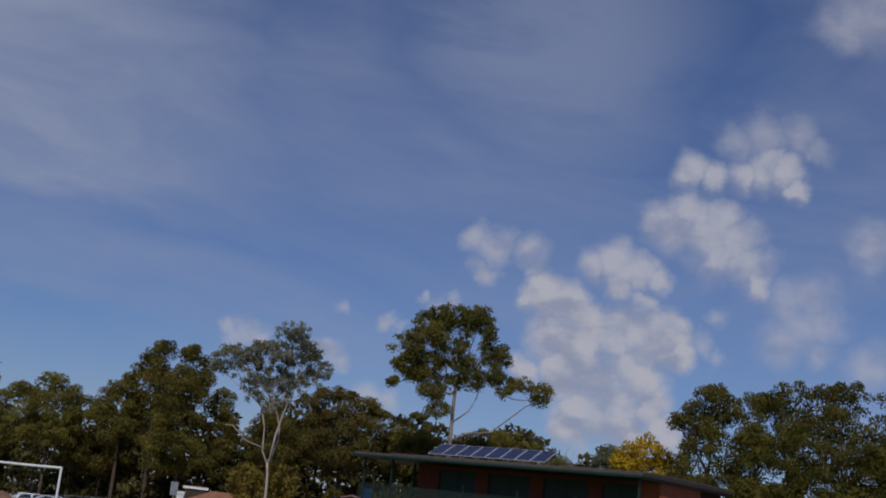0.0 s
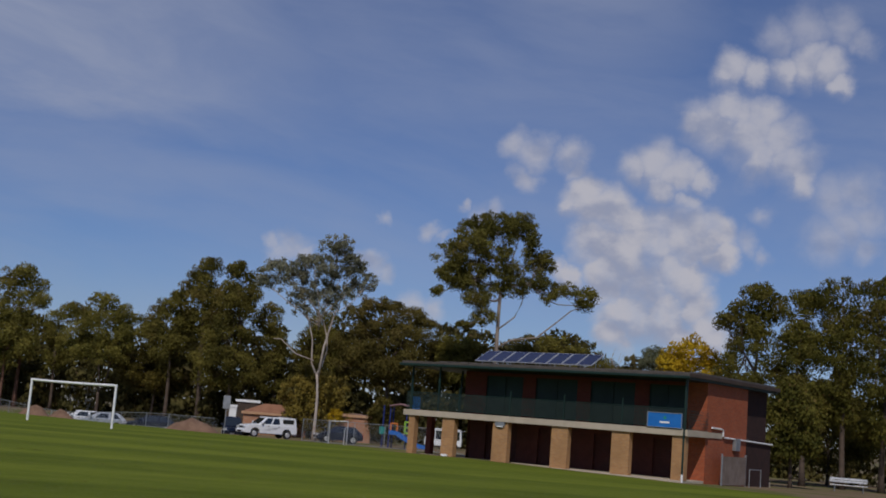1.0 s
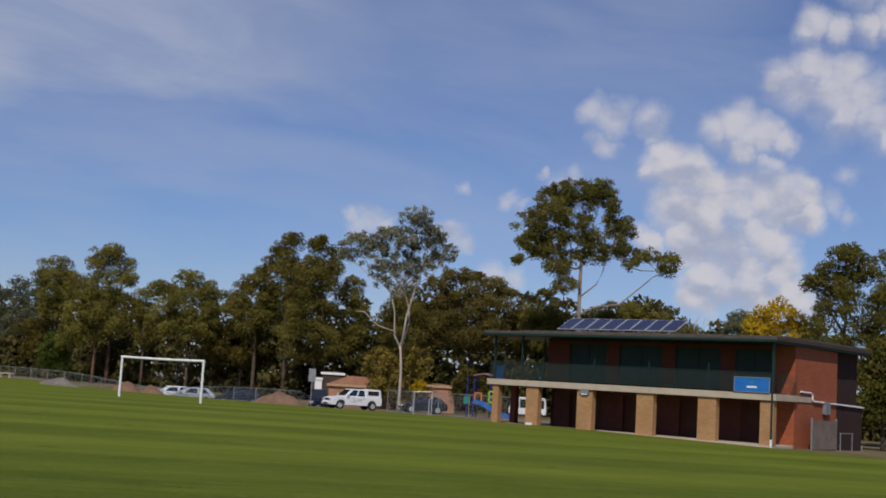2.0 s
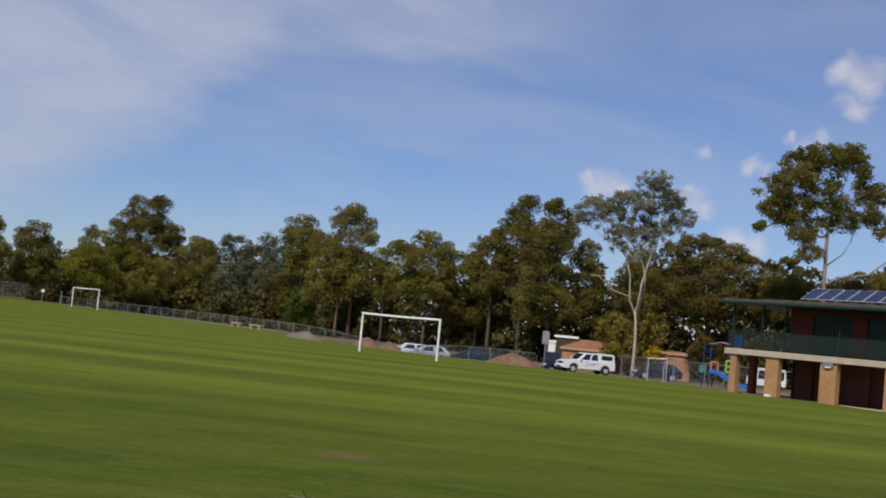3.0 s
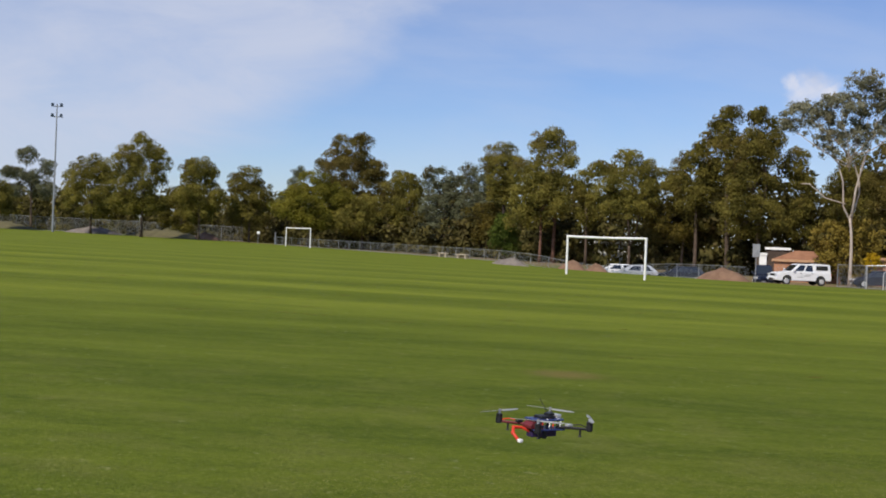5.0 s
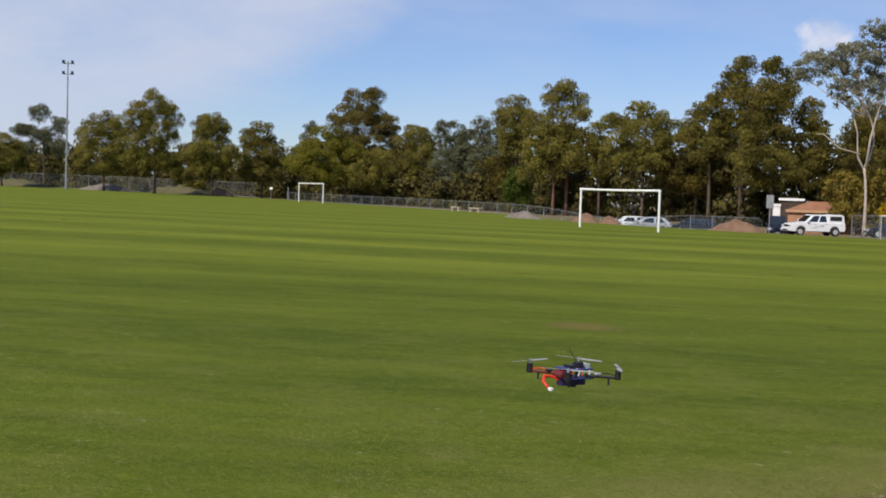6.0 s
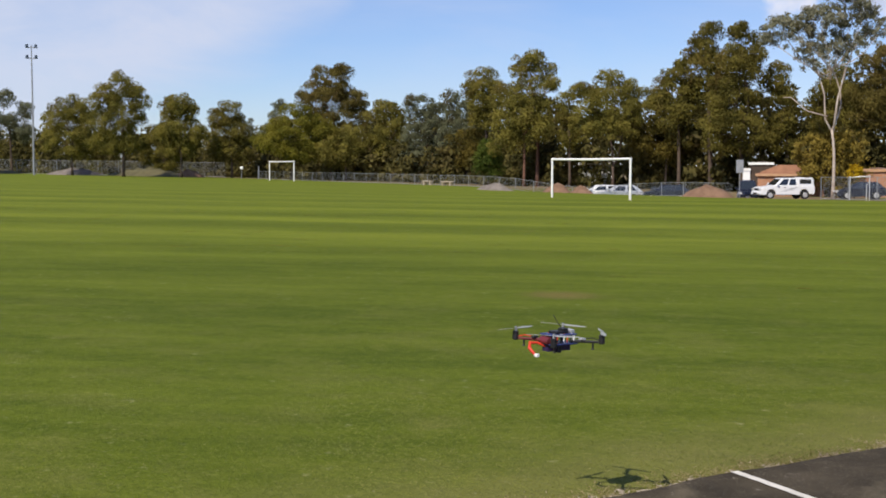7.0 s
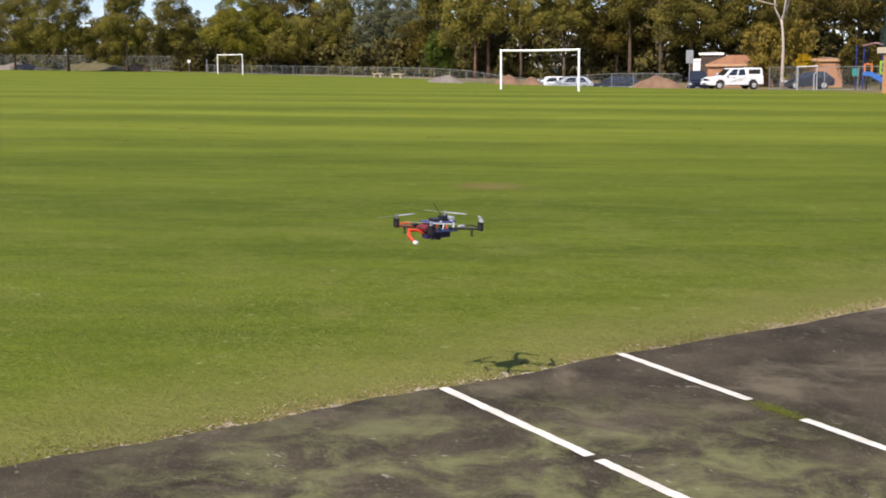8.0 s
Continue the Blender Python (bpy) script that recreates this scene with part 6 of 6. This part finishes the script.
# ---- drone ----
def drone(x, y, z, ang):
    ob = thing("quadcopter", pose(x, y, z, 1, 1, ang) @ Matrix.Scale(1.07, 4), "small blue and black quadcopter hovering over the turf", "drone")
    part("lower_plate", box(-0.075, -0.05, -0.012, 0.075, 0.05, -0.006, 0.002), BLUE_FRAME, ob)
    part("upper_plate", box(-0.07, -0.045, 0.028, 0.07, 0.045, 0.034, 0.002), BLUE_FRAME, ob)
    for sx in (-1, 1):
        for sy in (-1, 1):
            part("spacer", tube([(sx * 0.055, sy * 0.035, -0.006), (sx * 0.055, sy * 0.035, 0.028)], [0.004, 0.004], 6), ALU, ob)
            tip = (sx * 0.135, sy * 0.135)
            part("arm", tube([(sx * 0.04, sy * 0.03, 0.002), (tip[0], tip[1], 0.004)], [0.0075, 0.0055], 8), RED_ARM if sx < 0 else BLACK, ob)
            part("speed_controller", box(sx * 0.078 - 0.013, sy * 0.07 - 0.010, 0.009, sx * 0.078 + 0.013, sy * 0.07 + 0.010, 0.018, 0.002), ALU if sx > 0 else BLACK, ob)
            part("motor_lead", tube([(sx * 0.09, sy * 0.082, 0.016), (sx * 0.108, sy * 0.104, 0.020), (sx * 0.128, sy * 0.126, 0.012)], [0.0025] * 3, 6), RED_STRAP if sy > 0 else BLACK, ob)
            m = part("motor", tube([(tip[0], tip[1], -0.004), (tip[0], tip[1], 0.0), (tip[0], tip[1], 0.018), (tip[0], tip[1], 0.019), (tip[0], tip[1], 0.034), (tip[0], tip[1], 0.037)], [0.012, 0.014, 0.014, 0.0125, 0.014, 0.010], 14), BLACK, ob)
            part("shaft", tube([(tip[0], tip[1], 0.037), (tip[0], tip[1], 0.056)], [0.006, 0.005], 8), STEEL, m)
            bm = bmesh.new()
            ca = 0.6 + sx * 0.9 + sy * 0.5
            for s in (-1, 1):
                pr = [(0.0, -0.004), (0.02, -0.010), (0.06, -0.011), (0.10, -0.007), (0.118, -0.001), (0.10, 0.004), (0.05, 0.007), (0.0, 0.004)]
                lo = [bm.verts.new((tip[0] + s * (u * math.cos(ca) - v * math.sin(ca)), tip[1] + s * (u * math.sin(ca) + v * math.cos(ca)), 0.048 + 0.18 * v)) for u, v in pr]
                hi = [bm.verts.new(vv.co + Vector((0, 0, 0.0018))) for vv in lo]
                bm.faces.new(lo[::-1])
                bm.faces.new(hi)
                for i in range(len(lo)):
                    j = (i + 1) % len(lo)
                    bm.faces.new((lo[i], lo[j], hi[j], hi[i]))
            part("propeller", bm, PROP, m, "pale grey plastic propeller")
            part("leg", tube([(tip[0] * 0.8, tip[1] * 0.8, 0.0), (tip[0] * 0.8, tip[1] * 0.8, -0.024), (tip[0] * 0.8, tip[1] * 0.8, -0.03)], [0.005, 0.004, 0.009], 8), BLACK, ob)
    part("battery", box(-0.075, -0.02, -0.042, 0.055, 0.02, -0.013, 0.005), BATTERY, ob, "dark violet battery pack")
    part("rear_cover", prism([(-0.09, -0.006), (-0.092, 0.008), (-0.08, 0.022), (-0.035, 0.026), (-0.025, 0.016), (-0.04, -0.006)], -0.03, 0.03, 0.004), RED_ARM, ob, "dark red rear cover")
    part("battery_strap", box(-0.02, -0.024, -0.049, 0.0, 0.024, -0.011, 0.002), BLACK, ob)
    part("flight_controller", box(-0.035, -0.028, 0.034, 0.035, 0.028, 0.046, 0.004), BLACK, ob)
    part("receiver", box(0.01, -0.018, 0.046, 0.04, 0.018, 0.056, 0.003), BLACK, ob)
    part("camera_board", box(0.05, -0.022, 0.034, 0.074, 0.022, 0.05, 0.003), ALU, ob, "bare silver circuit board")
    part("antenna", tube([(0.03, 0.014, 0.05), (0.012, 0.03, 0.085), (-0.002, 0.036, 0.11)], [0.002, 0.0016, 0.0016], 6), BLACK, ob)
    for k in range(6):
        a = -0.05 + 0.019 * k
        part("wire", tube([(a, -0.03, 0.034), (a + 0.012, -0.042, 0.024 + 0.004 * (k % 3)), (a + 0.004, -0.047, 0.004), (a + 0.02, -0.036, -0.010)], [0.0022] * 4, 6), (RED_STRAP, BLACK, WHITE)[k % 3], ob)
        part("wire", tube([(a, 0.03, 0.034), (a - 0.010, 0.043, 0.020), (a + 0.008, 0.046, 0.002), (a - 0.006, 0.034, -0.010)], [0.0022] * 4, 6), (BLACK, RED_STRAP, ALU)[k % 3], ob)
    part("power_lead", tube([(-0.07, 0.0, -0.02), (-0.10, 0.02, -0.005), (-0.135, 0.03, -0.004), (-0.15, 0.012, -0.025), (-0.14, -0.015, -0.05)], [0.005, 0.006, 0.008, 0.008, 0.006], 8), RED_STRAP, ob, "bright red power lead")
    part("connector", box(-0.146, -0.036, -0.058, -0.13, -0.016, -0.044, 0.003), WHITE, ob)
    return ob


BLUE_FRAME = surface("blue_frame", (0.02, 0.03, 0.11), (0.04, 0.06, 0.2), 0.4, scale=30, fine=200, bump=0.03)
RED_ARM = surface("dark_red_arm", (0.08, 0.012, 0.016), (0.16, 0.022, 0.026), 0.5, scale=30, fine=200, bump=0.03)
PROP = surface("propeller_plastic", (0.24, 0.25, 0.24), (0.34, 0.35, 0.34), 0.4, scale=30, fine=200, bump=0.0)
BATTERY = surface("battery_wrap", (0.022, 0.012, 0.05), (0.04, 0.02, 0.08), 0.35, scale=30, fine=200, bump=0.03)
RED_STRAP = surface("red_lead", (0.55, 0.03, 0.015), (0.65, 0.05, 0.02), 0.5, scale=30, fine=200, bump=0.03)
drone(-1.93, 5.10, 0.81, 58)


# ---- grass ----
def blades(p, height, width, rng):
    """Triangular blades at the points p, as loose triangles."""
    n = len(p)
    a = rng.uniform(0, 2 * np.pi, n)
    side = np.stack([np.cos(a), np.sin(a), np.zeros(n)], 1) * (width * rng.uniform(0.6, 1.4, n))[:, None] * 0.5
    tip = np.stack([rng.normal(size=n) * 0.9, rng.normal(size=n) * 0.9 + 0.3, np.full(n, 0.55)], 1) * (height * rng.uniform(0.5, 1.4, n))[:, None]
    return np.stack([p - side, p + side, p + tip], 1).reshape(-1, 3)


def blade_stuff(name, verts, material, label):
    k = len(verts) // 3
    me = bpy.data.meshes.new(name)
    me.vertices.add(len(verts))
    me.vertices.foreach_set("co", verts.astype(np.float32).ravel())
    me.loops.add(3 * k)
    me.loops.foreach_set("vertex_index", np.arange(3 * k, dtype=np.int32))
    me.polygons.add(k)
    me.polygons.foreach_set("loop_start", np.arange(0, 3 * k, 3, dtype=np.int32))
    me.update(calc_edges=True)
    me.materials.append(material)
    return tagged(new(name, me), label, "grass", kind="stuff")


def lay(xy):
    z = np.array([ground(x, y) for x, y in xy])
    return np.column_stack([xy, z - 0.004])


def grow():
    rng = np.random.default_rng(5)
    # short turf along the court, thinning out away from it
    n = 120000
    s = rng.uniform(-7.5, 9.5, n)
    off = -0.02 - 2.8 * rng.uniform(0, 1, n) ** 1.7
    xy = np.array(COURT_O) + np.outer(s, np.array(COURT_T)) + np.outer(off, np.array(COURT_N))
    blade_stuff("grass", blades(lay(xy), 0.018, 0.007, rng), BLADE, "short green turf blades on the sports field")
    # dry tufts along the court's edge
    s = rng.uniform(-7, 9, 30000)
    d = -np.abs(rng.normal(0.0, 0.11, 30000)) + 0.03 * np.sin(s * 3) + 0.025 * np.sin(s * 11.3) + 0.02 * np.sin(s * 23.7) + 0.03
    xy = np.array(COURT_O) + np.outer(s, np.array(COURT_T)) + np.outer(d, np.array(COURT_N))
    blade_stuff("dry_grass", blades(lay(xy) + [0, 0, 0.006], 0.016, 0.007, rng), STRAW, "dry straw-coloured grass fringe along the asphalt")
    # dead leaves lying along the edge and strewn on the asphalt
    k = 4200
    s = rng.uniform(-6, 8, k)
    d = np.where(rng.uniform(size=k) < 0.86, rng.normal(0.0, 0.035, k) + 0.02 + 0.025 * np.sin(s * 11.3) + 0.02 * np.sin(s * 23.7), np.abs(rng.normal(0.0, 0.9, k)))
    xy = np.array(COURT_O) + np.outer(s, np.array(COURT_T)) + np.outer(d, np.array(COURT_N))
    c = lay(xy) + [0, 0, 0.016]
    a = rng.uniform(0, 2 * np.pi, k)
    u = np.stack([np.cos(a), np.sin(a), rng.normal(0, 0.2, k)], 1) * rng.uniform(0.010, 0.026, k)[:, None]
    v = np.stack([-np.sin(a), np.cos(a), rng.normal(0, 0.3, k)], 1) * rng.uniform(0.003, 0.007, k)[:, None]
    ob = leaf_part("leaf_litter", np.stack([c - u, c + v, c + u, c - v], 1).reshape(-1, 3), LITTER, None)
    tagged(ob, "pale dead leaves strewn along the court's edge", "leaf litter", kind="stuff")
    # grass growing through the second line
    c = np.array((-0.36, 5.45)) + np.outer(rng.normal(size=2600) * 0.10, (0.77, -0.64)) + np.outer(rng.normal(size=2600) * 0.028, (0.64, 0.77))
    blade_stuff("moss_tuft", blades(lay(c) + [0, 0, 0.02], 0.014, 0.006, rng), BLADE, "green mossy tuft growing over a court line")
    # dark clumps left by the mower
    pts = []
    for k in range(48):
        rr, aa = rng.uniform(14, 60), radians(rng.uniform(-5, 48))
        c = np.array((-rr * math.sin(aa), rr * math.cos(aa)))
        m = int(rng.uniform(25, 90))
        pts.append(c + rng.normal(size=(m, 2)) @ np.array(((0.933, 0.36), (-0.07, 0.187))) * rng.uniform(0.05, 0.16))
    # rows of clippings along the edges of the mown stripes
    for row in (24.0, 24.6, 33.4, 43.5):
        for k in range(22):
            c = np.array(MOW) * (row + rng.normal() * 0.35) + np.array((-0.933, -0.36)) * rng.uniform(-12, 20)
            pts.append(c + rng.normal(size=(int(rng.uniform(10, 60)), 2)) @ np.array(((0.933, 0.36), (-0.05, 0.13))) * rng.uniform(0.08, 0.3))
    xy = np.concatenate(pts)
    blade_stuff("clippings", blades(lay(xy), 0.03, 0.02, rng), LEAF_DARK, "dark grass clippings left by the mower")


grow()
